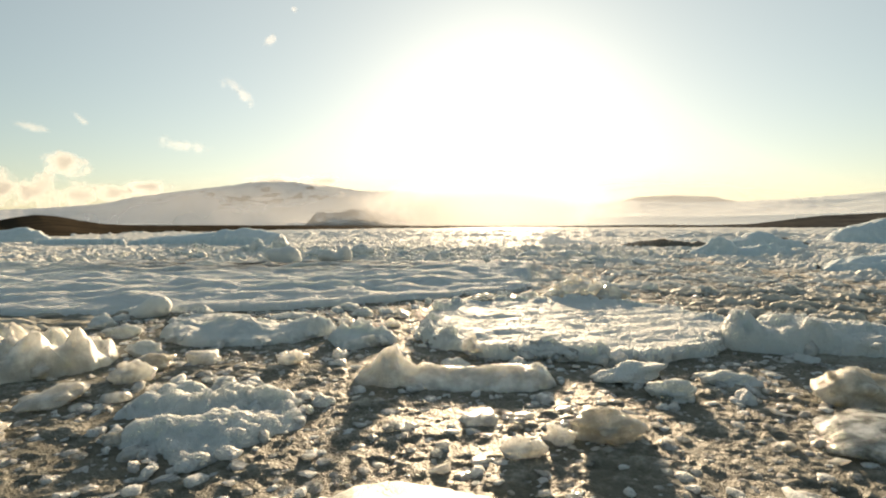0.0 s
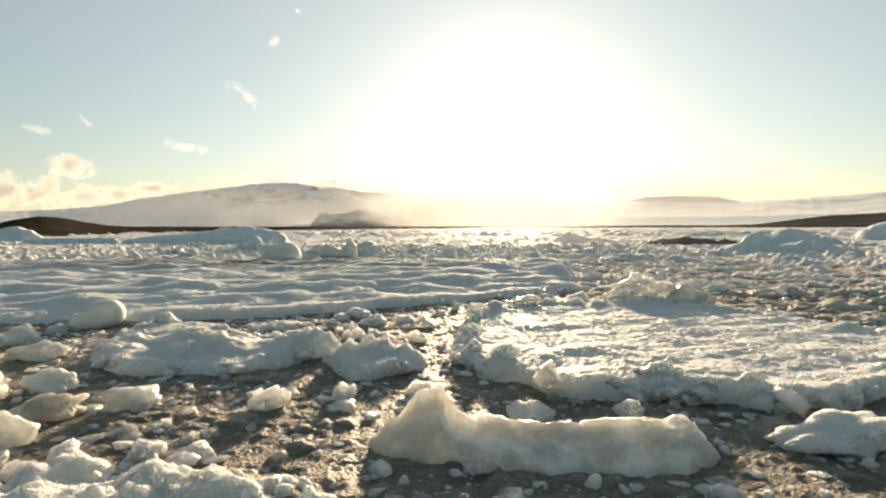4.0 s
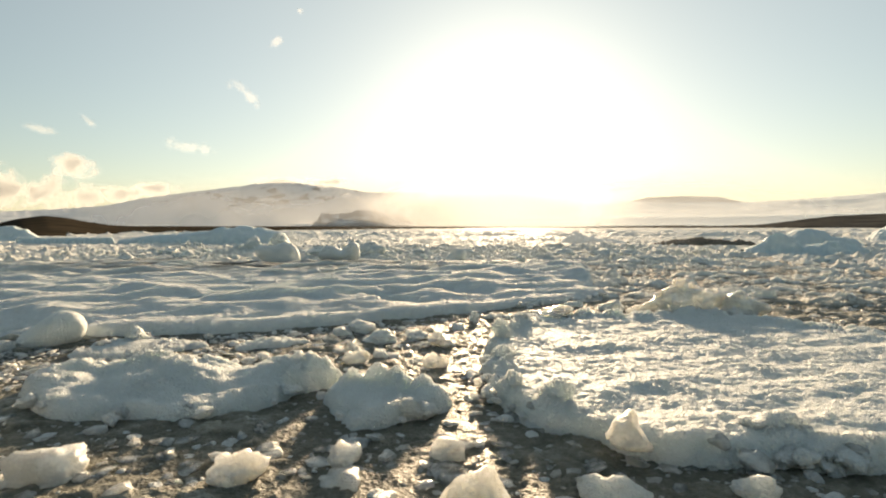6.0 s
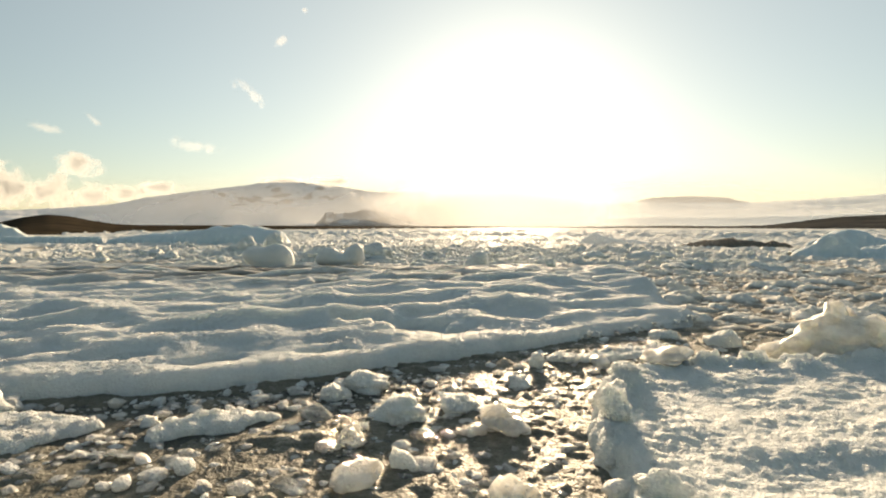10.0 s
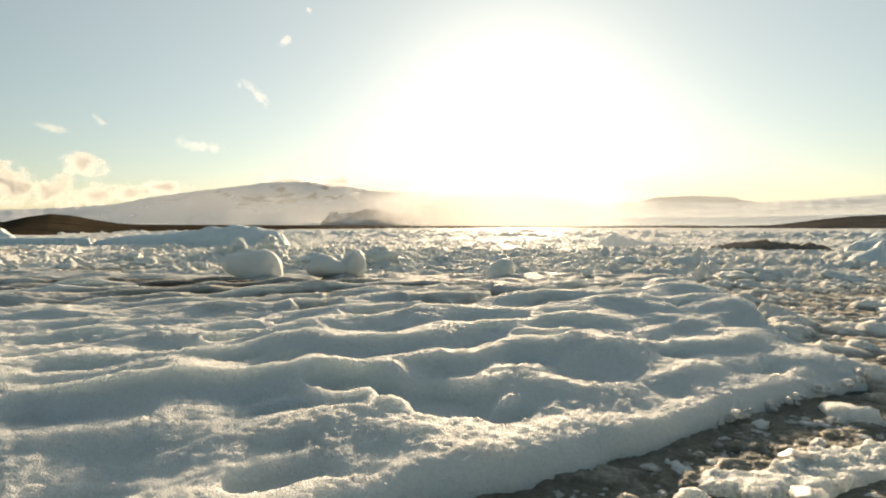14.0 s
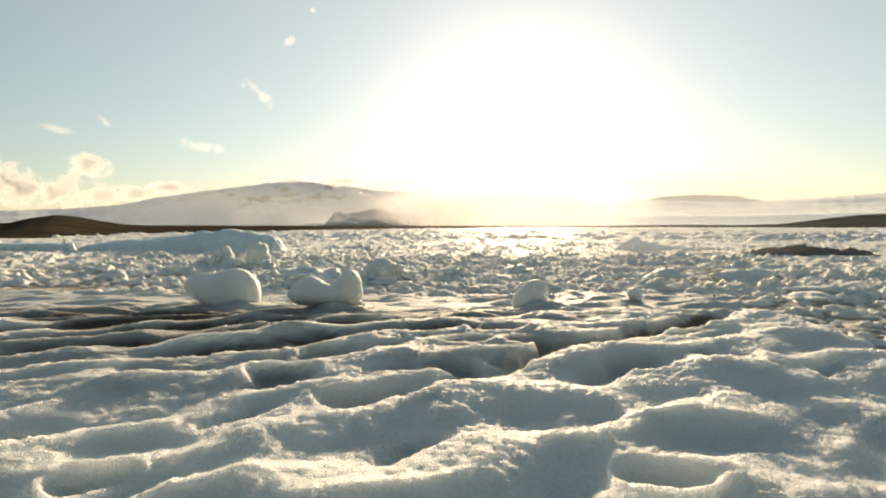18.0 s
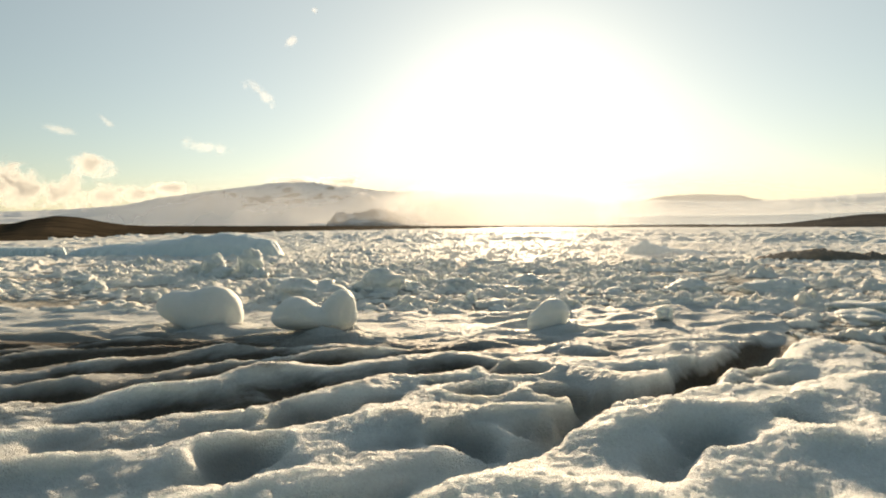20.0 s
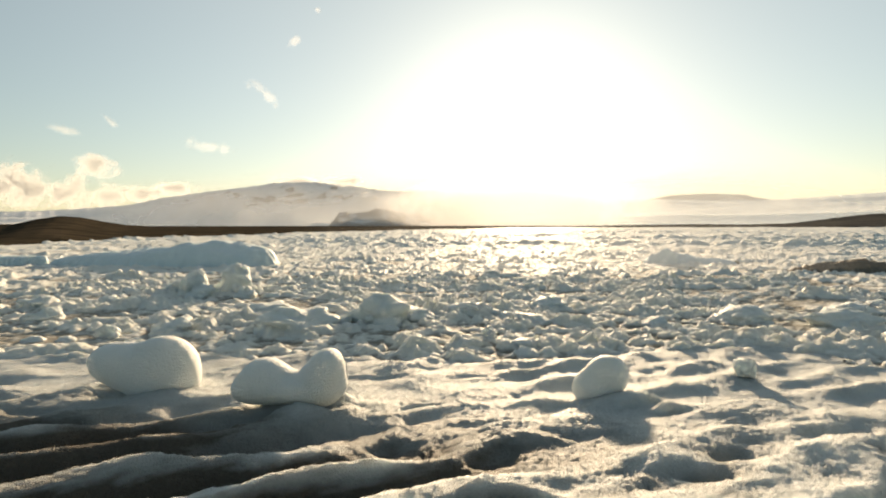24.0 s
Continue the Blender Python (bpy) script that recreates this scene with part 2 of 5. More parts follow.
def silty_firn():
    """The main floe: clean granular ice, silt washed together in the furrows near the stranded blocks, its dark tone
    spread up the ridges to paint in their shade.
    """
    m = Nodes("silty_granular_ice", (0.8, 0.84, 0.85), 0.5)
    tone = m.mix(m.noise(1.6, 4, 0.6), (0.89, 0.925, 0.90), (0.77, 0.82, 0.805))
    tone = m.mix(m.math("MULTIPLY", m.ramp(m.noise(26.0, 4, 0.75), 0.42, 0.62), 0.35), tone, (0.64, 0.66, 0.65))
    away = m.tree.nodes.new("ShaderNodeVectorMath")
    away.operation = "DISTANCE"
    squash = m.tree.nodes.new("ShaderNodeMapping")
    squash.inputs["Location"].default_value = (9.6 * 0.38, -29.4, 0)
    squash.inputs["Scale"].default_value = (0.38, 1.0, 0.0)
    m.link(m.world.outputs["Position"], squash.inputs["Vector"])
    m.link(squash.outputs[0], away.inputs[0])
    near = m.ramp(away.outputs["Value"], 5.6, 1.4)
    streak = m.ramp(m.noise(1.0, 5, 0.6, stretch=(3.2, 0.75, 1.0), turned=-33), 0.40, 0.60)
    along = m.tree.nodes.new("ShaderNodeMapping")
    along.vector_type = "TEXTURE"
    along.inputs["Location"].default_value, along.inputs["Rotation"].default_value, along.inputs["Scale"].default_value = (2.6, 31.0, 0.0), (0, 0, radians(47)), (5.0, 0.9, 100.0)
    m.link(m.world.outputs["Position"], along.inputs["Vector"])
    far_off = m.tree.nodes.new("ShaderNodeVectorMath")
    far_off.operation = "LENGTH"
    m.link(along.outputs[0], far_off.inputs[0])
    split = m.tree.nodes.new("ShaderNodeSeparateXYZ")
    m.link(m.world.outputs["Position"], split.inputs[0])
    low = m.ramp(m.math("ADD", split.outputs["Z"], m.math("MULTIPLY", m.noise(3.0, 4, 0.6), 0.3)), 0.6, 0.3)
    # darker low down: furrow silt, plus painted shade on the ridge faces
    silt_shade = m.ramp(m.math("ADD", split.outputs["Z"], m.math("MULTIPLY", m.noise(2.0, 4, 0.6), 0.16)), 0.74, 0.42)
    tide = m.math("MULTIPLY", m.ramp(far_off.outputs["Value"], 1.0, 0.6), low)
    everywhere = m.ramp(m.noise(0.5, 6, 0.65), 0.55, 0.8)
    back = m.math("MULTIPLY", m.ramp(split.outputs["Y"], 26.5, 31.0), m.math("ADD", m.math("MULTIPLY", silt_shade, 0.34), m.math("MULTIPLY", m.ramp(m.noise(1.4, 5, 0.65), 0.45, 0.7), 0.16)))
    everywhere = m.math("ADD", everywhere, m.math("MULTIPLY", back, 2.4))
    amount = m.math("ADD", m.math("MULTIPLY", near, m.math("ADD", m.math("MULTIPLY", streak, 0.42), m.math("ADD", m.math("MULTIPLY", silt_shade, 0.70), 0.06))), m.math("ADD", m.math("MULTIPLY", everywhere, 0.32), m.math("MULTIPLY", tide, 0.95)), clamp=True)
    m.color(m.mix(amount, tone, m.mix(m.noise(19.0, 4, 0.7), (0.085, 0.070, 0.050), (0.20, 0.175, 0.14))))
    m.set("IOR", 1.31).set("Specular IOR Level", 0.3).set("Subsurface Weight", m.math("MULTIPLY", m.math("SUBTRACT", 1.0, amount), 0.82)).set("Subsurface Radius", (0.34, 0.34, 0.33)).set("Subsurface Scale", 1.0)
    m.set("Roughness", m.math("ADD", m.math("MULTIPLY", m.noise(40.0, 2, 0.5), 0.25), 0.58))
    m.bump((m.noise(6.0, 4, 0.65), 0.05, 0.5), (m.noise(22.0, 5, 0.8), 0.05, 0.9), (m.cells(48.0), 0.03, 0.9))
    return m.mat


def clear_ice(name, tint, through, rough, inner=(0.84, 0.85, 0.81)):
    """Old glassy ice, cloudy inside."""
    m = Nodes(name, tint, rough)
    cloudy = m.ramp(m.noise(3.0, 5, 0.6), 0.35, 0.7)
    m.color(m.mix(cloudy, tint, inner))
    m.set("IOR", 1.31).set("Transmission Weight", m.math("MULTIPLY", m.math("SUBTRACT", 1.0, cloudy), through))
    m.set("Subsurface Weight", 0.6).set("Subsurface Radius", (0.5, 0.47, 0.40)).set("Subsurface Scale", 1.4)
    m.bump((m.noise(4.0, 4, 0.55), 0.06, 0.5), (m.noise(20.0, 5, 0.7), 0.04, 0.7), (m.cells(40.0), 0.015, 0.5))
    return m.mat


ICE_SILTY = silty_firn()
ICE_CLEAR = clear_ice("cloudy_glass_ice", (0.82, 0.82, 0.75), 0.42, 0.2, (0.85, 0.85, 0.79))
ICE_WET = clear_ice("wet_grey_ice", (0.52, 0.50, 0.43), 0.4, 0.14, (0.72, 0.70, 0.63))
ICE_PLATE = clear_ice("thin_glass_ice", (0.78, 0.79, 0.73), 0.85, 0.06)
ICE_DARK = clear_ice("dark_glass_ice", (0.25, 0.28, 0.26), 0.75, 0.10)


def slush():
    """Floating grains and slivers of ice in dark water: pale where it stands proud, wet and dark below."""
    m = Nodes("slush_ice", (0.5, 0.5, 0.5), 0.3)
    split = m.tree.nodes.new("ShaderNodeSeparateXYZ")
    m.link(m.world.outputs["Position"], split.inputs[0])
    proud = m.math("ADD", split.outputs["Z"], m.math("MULTIPLY", m.math("SUBTRACT", m.noise(14.0, 6, 0.75), 0.5), 0.16))
    wet = m.mix(m.noise(1.1, 5, 0.65), (0.085, 0.084, 0.065), (0.215, 0.20, 0.152))
    m.color(m.mix(m.ramp(proud, 0.0, 0.15), wet, (0.56, 0.545, 0.47)))
    m.set("Roughness", m.math("ADD", m.math("MULTIPLY", m.noise(33.0, 2, 0.5), 0.35), 0.38)).set("IOR", 1.32).set("Specular IOR Level", 0.22)
    m.set("Subsurface Weight", 0.4).set("Subsurface Radius", (0.10, 0.10, 0.09)).set("Subsurface Scale", 1.0)
    m.bump((m.noise(7.0, 5, 0.7), 0.06, 0.5), (m.cells(26.0), 0.03, 0.7), (m.noise(55.0, 3, 0.6), 0.02, 0.9))
    return m.mat


SLUSH = slush()


def water():
    m = Nodes("meltwater", (0.045, 0.05, 0.042), 0.06)
    film = m.ramp(m.noise(2.5, 6, 0.65), 0.42, 0.68)
    m.color(m.mix(film, (0.036, 0.042, 0.034), (0.14, 0.14, 0.11)))
    m.set("Roughness", m.math("ADD", m.math("MULTIPLY", film, 0.3), 0.42)).set("IOR", 1.33).set("Specular IOR Level", 0.3)
    m.bump((m.noise(9.0, 5, 0.7), 0.03, 0.5), (m.noise(48.0, 4, 0.7), 0.025, 0.9))
    return m.mat


WATER = water()


def slopes(name, snow, rock, scale, cover, low=0.0, high=1.0):
    """Snow over rock: rock shows on steep ground and in wind-blown patches."""
    m = Nodes(name, snow, 0.7)
    split = m.tree.nodes.new("ShaderNodeSeparateXYZ")
    m.link(m.world.outputs["Normal"], split.inputs[0])
    bare = m.math("ADD", m.math("MULTIPLY", m.math("SUBTRACT", 1.0, split.outputs["Z"]), 1.2), m.math("MULTIPLY", m.noise(scale, 8, 0.7, stretch=(1.0, 1.0, 0.4)), 1.0))
    m.color(m.mix(m.ramp(bare, cover, cover + 0.07), m.mix(m.noise(scale * 0.4, 5, 0.6), snow, tuple(c * 0.85 for c in snow)), rock))
    m.bump((m.noise(scale * 4, 6, 0.7), 12.0, 0.5))
    return m.mat


SNOW_SLOPE = slopes("snowy_mountain", (0.84, 0.85, 0.85), (0.22, 0.215, 0.21), 0.007, 0.635)
CRAG_SLOPE = slopes("snowy_crag", (0.82, 0.81, 0.80), (0.11, 0.10, 0.09), 0.02, 0.52)
GLACIER_ICE = slopes("glacier_ice", (0.80, 0.87, 0.87), (0.52, 0.58, 0.58), 0.003, 0.60)
MESA_ROCK = slopes("nunatak_rock", (0.40, 0.43, 0.45), (0.07, 0.075, 0.08), 0.012, 0.42)


def moor(name, a, b, scale):
    m = Nodes(name, a, 0.9)
    m.color(m.mix(m.ramp(m.noise(scale, 7, 0.7), 0.35, 0.65), a, b))
    m.bump((m.noise(scale * 5, 6, 0.7), 2.0, 0.6))
    m.set("Specular IOR Level", 0.0)
    return m.mat


MOOR = moor("brown_moor", (0.075, 0.058, 0.040), (0.028, 0.026, 0.019), 0.045)
MORAINE = moor("dark_moraine", (0.13, 0.12, 0.105), (0.07, 0.066, 0.06), 0.02)
SILT_ICE = firn("silt_covered_ice", (0.24, 0.20, 0.155), (0.10, 0.082, 0.065), 1.0, sss=0.0)


def vapour(name, density, scale, gap, soft, centre=(2, 0, 2), shift=(-1, 0, -1), lit_in_front=0.45, through=0.92):
    """Thin cloud, and the added haze and glare veils: partly see-through, light comes through from behind."""
    mat = bpy.data.materials.new(name)
    mat.use_nodes = True
    t = mat.node_tree
    t.nodes.clear()

    def n(kind, operation=""):
        node = t.nodes.new(kind)
        if operation:
            node.operation = operation
        return node

    coord, info = n("ShaderNodeTexCoord"), n("ShaderNodeNewGeometry")
    noise_a = n("ShaderNodeTexNoise")
    noise_a.inputs["Scale"].default_value, noise_a.inputs["Detail"].default_value, noise_a.inputs["Roughness"].default_value = scale, 7.0, 0.6
    t.links.new(info.outputs["Position"], noise_a.inputs["Vector"])
    middle = n("ShaderNodeVectorMath", "MULTIPLY_ADD")
    middle.inputs[1].default_value, middle.inputs[2].default_value = centre, shift
    t.links.new(coord.outputs["Generated"], middle.inputs[0])
    out = n("ShaderNodeVectorMath", "LENGTH")
    t.links.new(middle.outputs[0], out.inputs[0])
    fade = n("ShaderNodeMapRange")
    fade.inputs["From Min"].default_value, fade.inputs["From Max"].default_value = 1.0, soft
    t.links.new(out.outputs["Value"], fade.inputs["Value"])
    body = n("ShaderNodeMath", "ADD")
    billow = n("ShaderNodeMath", "MULTIPLY")
    billow.inputs[1].default_value = 2.2
    t.links.new(noise_a.outputs["Fac"], billow.inputs[0])
    t.links.new(billow.outputs[0], body.inputs[0])
    t.links.new(fade.outputs[0], body.inputs[1])
    cover = n("ShaderNodeMapRange")
    cover.interpolation_type = "SMOOTHSTEP"
    cover.inputs["From Min"].default_value, cover.inputs["From Max"].default_value = gap, gap + 0.7
    cover.inputs["To Max"].default_value = density
    t.links.new(body.outputs[0], cover.inputs["Value"])
    edge = n("ShaderNodeMath", "MULTIPLY")
    rim = n("ShaderNodeMapRange")
    rim.inputs["From Min"].default_value, rim.inputs["From Max"].default_value = 1.0, 0.75
    t.links.new(out.outputs["Value"], rim.inputs["Value"])
    t.links.new(cover.outputs[0], edge.inputs[0])
    t.links.new(rim.outputs[0], edge.inputs[1])
    thick = n("ShaderNodeMapRange")
    thick.inputs["From Min"].default_value, thick.inputs["From Max"].default_value = gap + 0.15, gap + 0.8
    thick.inputs["To Min"].default_value, thick.inputs["To Max"].default_value = 0.92, through
    t.links.new(body.outputs[0], thick.inputs["Value"])
    back, front, both, clear, end = n("ShaderNodeBsdfTranslucent"), n("ShaderNodeBsdfDiffuse"), n("ShaderNodeMixShader"), n("ShaderNodeBsdfTransparent"), n("ShaderNodeMixShader")
    front.inputs["Color"].default_value = (0.85, 0.85, 0.85, 1)
    t.links.new(thick.outputs[0], back.inputs["Color"])
    both.inputs[0].default_value = lit_in_front
    t.links.new(back.outputs[0], both.inputs[1])
    t.links.new(front.outputs[0], both.inputs[2])
    t.links.new(edge.outputs[0], end.inputs[0])
    t.links.new(clear.outputs[0], end.inputs[1])
    t.links.new(both.outputs[0], end.inputs[2])
    t.links.new(end.outputs[0], n("ShaderNodeOutputMaterial").inputs["Surface"])
    return mat


CLOUD = vapour("sunset_cloud", 0.88, 0.010, 1.25, 0.0, lit_in_front=0.5, through=0.38)
WISP = vapour("thin_cloud", 0.24, 0.014, 1.34, 0.0)
HAZE_VEIL = vapour("mountain_haze_veil", 0.40, 0.0006, 1.0, 0.0, (2, 0, 1.0), (-1, 0, 0), 0.75)
GLARE_VEIL = vapour("sun_glare_veil", 0.80, 0.0010, 1.15, 0.0, (2, 0, 1.5), (-1, 0, -0.5), 0.05)
LOW_GLARE = vapour("low_glare_veil", 0.06, 0.004, 1.15, 0.0, (2, 0, 0.8), (-1, 0, 0))
THIN_GLARE = vapour("thin_glare_veil", 0.09, 0.01, 1.1, 0.0, (2, 0, 0.8), (-1, 0, 0))

# ---- the lagoon and the far land ----
RINGS = np.geomspace(2.0, 4600.0, 60)
turn, ring = np.meshgrid(np.linspace(0, 2 * np.pi, 97), np.r_[0.0, RINGS])
tagged(sheet("water", ring * np.sin(turn), ring * np.cos(turn) + 15, 0 * ring, None, WATER),
       "dark still meltwater of a glacier lagoon between floating ice", "water", kind="structure")


def skyline(points, az):
    """Height of the skyline in degrees over bearings in degrees, rounded between the points."""
    p = np.array(points, float)
    lines = [np.interp(az + d, p[:, 0], p[:, 1]) for d in (-0.5, -0.25, 0, 0.25, 0.5)]
    return sum(lines) / 5


def land(name, points, near, crest, far, material, rough, seed, label, category, steps=(260, 60), power=1.2, jag=0.0):
    """High ground seen from the lagoon: rises from its foot to a crest line and falls away behind."""
    az = np.linspace(points[0][0], points[-1][0], steps[0])
    s = np.r_[np.linspace(0, 1, steps[1]), np.linspace(1, 2, steps[1] // 3)[1:]]
    A, S = np.meshgrid(az, s)
    r = np.where(S < 1, near + (crest - near) * S, crest + (far - crest) * (S - 1))
    x, y = r * np.sin(np.radians(A)), r * np.cos(np.radians(A))
    el = skyline(points, A) + jag * fbm(A * 1.7, A * 0 + 3.1, seed, 5)
    top = np.tan(np.radians(el)) * crest + 2.4
    rise = np.where(S < 1, S ** power, 1 - np.clip(S - 1, 0, 1) ** 1.5)
    bumps = rough * fbm(x / 420.0, y / 420.0, seed, 6) * np.clip(4 * S * (1 - S), 0, 1)
    z = np.maximum(top * rise, -3) * (1 + bumps) - 1.0 * (S == 0)
    return tagged(sheet(name, x, y, z, None, material), label, category, kind="structure")


land("mountain", [(-60, 1.0), (-44, 1.1), (-38, 1.27), (-34.3, 1.55), (-31, 1.9), (-28.5, 2.55), (-25.3, 3.1), (-22, 3.6), (-18.9, 4.05), (-14.7, 4.25),
                  (-11.5, 4.0), (-8.2, 3.45), (-2.5, 3.5), (0.9, 2.9), (3.8, 2.2), (7.7, 1.65), (11.1, 1.2), (16, 0.5)],
     1900, 3500, 4300, SNOW_SLOPE, 0.45, 11, "broad snow-covered mountain with bare rock patches under cloud", "mountain", (420, 80), 1.3, 0.05)
land("glacier", [(1, 0.4), (6, 1.3), (11, 2.15), (17.5, 2.35), (27, 2.15), (31, 2.3), (35.5, 2.55), (38, 2.75), (43, 3.2), (60, 3.4)],
     1500, 3300, 4300, GLACIER_ICE, 0.16, 23, "wide pale glacier tongue sloping down to the lagoon", "glacier", (300, 70), 1.1, 0.03)
land("nunatak", [(16.5, 2.1), (18, 2.55), (19.0, 2.75), (21, 2.82), (22.6, 2.85), (24.2, 2.72), (25.4, 2.7), (26.0, 2.45), (27.6, 2.1)],
     3100, 3400, 3700, MESA_ROCK, 0.2, 31, "flat-topped grey rock ridge standing out of the glacier", "rock ridge", (120, 24), 0.8, 0.06)
land("crag", [(-14.0, -0.2), (-13.3, 0.4), (-12.5, 1.55), (-11.7, 1.25), (-10.5, 1.3), (-9, 1.7), (-7, 1.5), (-4.7, 1.15), (-1.5, 0.35), (0.5, -0.1)],
     1640, 1800, 1960, CRAG_SLOPE, 0.5, 41, "dark rocky crag with snow in its gullies", "rock crag", (300, 50), 0.7, 0.16)
land("moraine", [(9, -0.05), (14, 0.0), (21, 0.1), (25, 0.06), (28.5, 0.15), (31.6, 0.6), (33.6, 0.85), (38, 1.05), (43, 1.1), (60, 1.1)],
     700, 1150, 1500, MORAINE, 0.3, 51, "long low bank of dark moraine on the lagoon's shore", "moraine", (240, 30), 0.8, 0.03)
# the near shore runs away from the camera to the right, with a moor-covered hill on it
az = np.linspace(-62, 12, 300)
s = np.linspace(0, 1, 46)
A, S = np.meshgrid(az, s)
foot = np.interp(A, [-62, -38, -34, -28, -21, -10, 1, 12], [110, 128, 145, 185, 225, 345, 520, 1500])
crest = np.maximum(1000.0, foot + 250)
el = np.interp(A, [-62, -44, -39, -37.6, -36, -34.6, -32.8, -31, -29.2, -27, -20, -10, 0, 8, 12], [0.1, 0.12, 0.25, 0.62, 0.86, 0.78, 0.42, 0.13, 0.04, 0.03, 0.02, 0.01, -0.01, -0.05, -0.1])
r = foot + (crest - foot) * S
x, y = r * np.sin(np.radians(A)) - 1.5, r * np.cos(np.radians(A)) + 12
z = (np.tan(np.radians(el)) * crest + 3.0) * S ** 0.85 * (1 + 0.06 * fbm(x / 60, y / 60, 61, 5) * (S < 1)) - 0.6 * (S == 0)
tagged(sheet("shore", x, y, z, None, MOOR), "dark brown moor and low hill along the lagoon shore", "shore", kind="structure")


def cloud(name, az, el, width, height, distance, material, label, tilt=0.0, depth=60.0):
    """A cloud as a bowed veil; its own shape comes from its vapour."""
    cx, cy, cz = distance * math.sin(radians(az)), distance * math.cos(radians(az)), distance * math.tan(radians(el))
    w, h = distance * math.tan(radians(width)), distance * math.tan(radians(height))
    u, v = np.meshgrid(np.linspace(-0.5, 0.5, 25), np.linspace(-0.5, 0.5, 13))
    bow = depth * (u * u + v * v)
    ob = sheet(name, u * w, bow, v * h, None, material)
    ob.matrix_world = pose(cx, cy, cz, 0, 0, -az) @ pose(0, 0, 0, 0, tilt, 0)
    return tagged(ob, label, "cloud", "clouds over the mountain", kind="structure")


for az, el, width, height, material, label, tilt in (
        (-41.0, 3.4, 8.0, 5.4, CLOUD, "thick grey-white cloud bank with sunlit edges", 0),
        (-38.2, 3.1, 7.0, 5.0, CLOUD, "thick grey-white cloud bank with sunlit edges", 0),
        (-35.4, 2.8, 6.5, 4.2, CLOUD, "thick grey-white cloud bank with sunlit edges", 6),
        (-32.8, 2.6, 5.5, 3.0, CLOUD, "low grey-white cloud bank with sunlit edges", 5),
        (-30.2, 2.8, 5.0, 2.2, CLOUD, "low cloud bank resting on the mountain", 0),
        (-27.6, 3.3, 4.6, 2.0, CLOUD, "low cloud bank resting on the mountain", 0),
        (-33.5, 5.2, 4.8, 2.6, CLOUD, "small puffy cloud lit by the low sun", 4),
        (-19.6, 12.5, 6.4, 1.9, WISP, "thin feathered wisp of cloud", 36),
        (-16.8, 17.2, 3.0, 1.3, WISP, "small faint wisp of cloud", -48),
        (-36.0, 8.1, 4.8, 1.2, WISP, "thin flat wisp of cloud", 6),
        (-24.5, 7.4, 7.0, 1.8, WISP, "long thin wisp of cloud", 8),
        (-32.6, 9.2, 2.8, 1.0, WISP, "small faint wisp of cloud", 40),
        (-14.5, 20.0, 1.2, 1.0, WISP, "tiny faint wisp of cloud", 0)):
    cloud("cloud", az, el, width, height, 4300, material, label, tilt)
for az, el, width, height in ((-27.6, 3.55, 5.6, 1.7), (-16.5, 4.35, 7.0, 1.0), (-12.0, 4.45, 6.0, 1.5)):
    cloud("cloud", az, el, width, height, 3380, CLOUD, "small cloud clinging to the mountain crest")
cloud("cloud", -15.0, 4.5, 14.0, 1.6, 3600, WISP, "cloud cap trailing along the mountain crest")
cloud("cloud", -17.6, 2.65, 2.6, 0.7, 2600, CLOUD, "small bright cloud in front of the mountain")
# added veils that pale the mountains like haze, in two layers with the crag between them
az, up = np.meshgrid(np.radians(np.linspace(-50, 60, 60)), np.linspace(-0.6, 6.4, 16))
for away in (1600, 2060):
    tagged(sheet("mist", away * np.sin(az), away * np.cos(az), away * np.tan(np.radians(up)), None, HAZE_VEIL), "added see-through veil that pales the mountains like haze", "mist", kind="structure")
# added denser veils that imitate the sun's glare over the mountain's shoulder
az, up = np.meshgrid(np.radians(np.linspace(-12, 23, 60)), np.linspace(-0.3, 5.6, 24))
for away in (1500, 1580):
    tagged(sheet("mist", away * np.sin(az), away * np.cos(az), away * np.tan(np.radians(up)), None, GLARE_VEIL), "added veil that imitates the sun's glare over the mountain", "mist", kind="structure")
# and thinner veils added low over the ice, imitating glare in the sun's way
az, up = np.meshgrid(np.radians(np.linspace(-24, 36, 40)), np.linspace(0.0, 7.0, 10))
tagged(sheet("mist", 170 * np.sin(az), 170 * np.cos(az) + 10, up, None, LOW_GLARE), "added faint veil low over the drift ice for the sun's glare", "mist", kind="structure")
az, up = np.meshgrid(np.radians(np.linspace(-12, 24, 40)), np.linspace(0.0, 3.0, 10))
tagged(sheet("mist", 68 * np.sin(az), 68 * np.cos(az), up, None, THIN_GLARE), "added faint veil low over the drift ice for the sun's glare", "mist", kind="structure")

# ---- the ice floes ----
RIMS = []  # floes that carry loose lumps frozen to their rim
FLOES = []  # outlines, for keeping the slush and the loose ice clear of them


def spaced(low, high, step):
    return np.linspace(low, high, max(2, int(round((high - low) / step)) + 1))


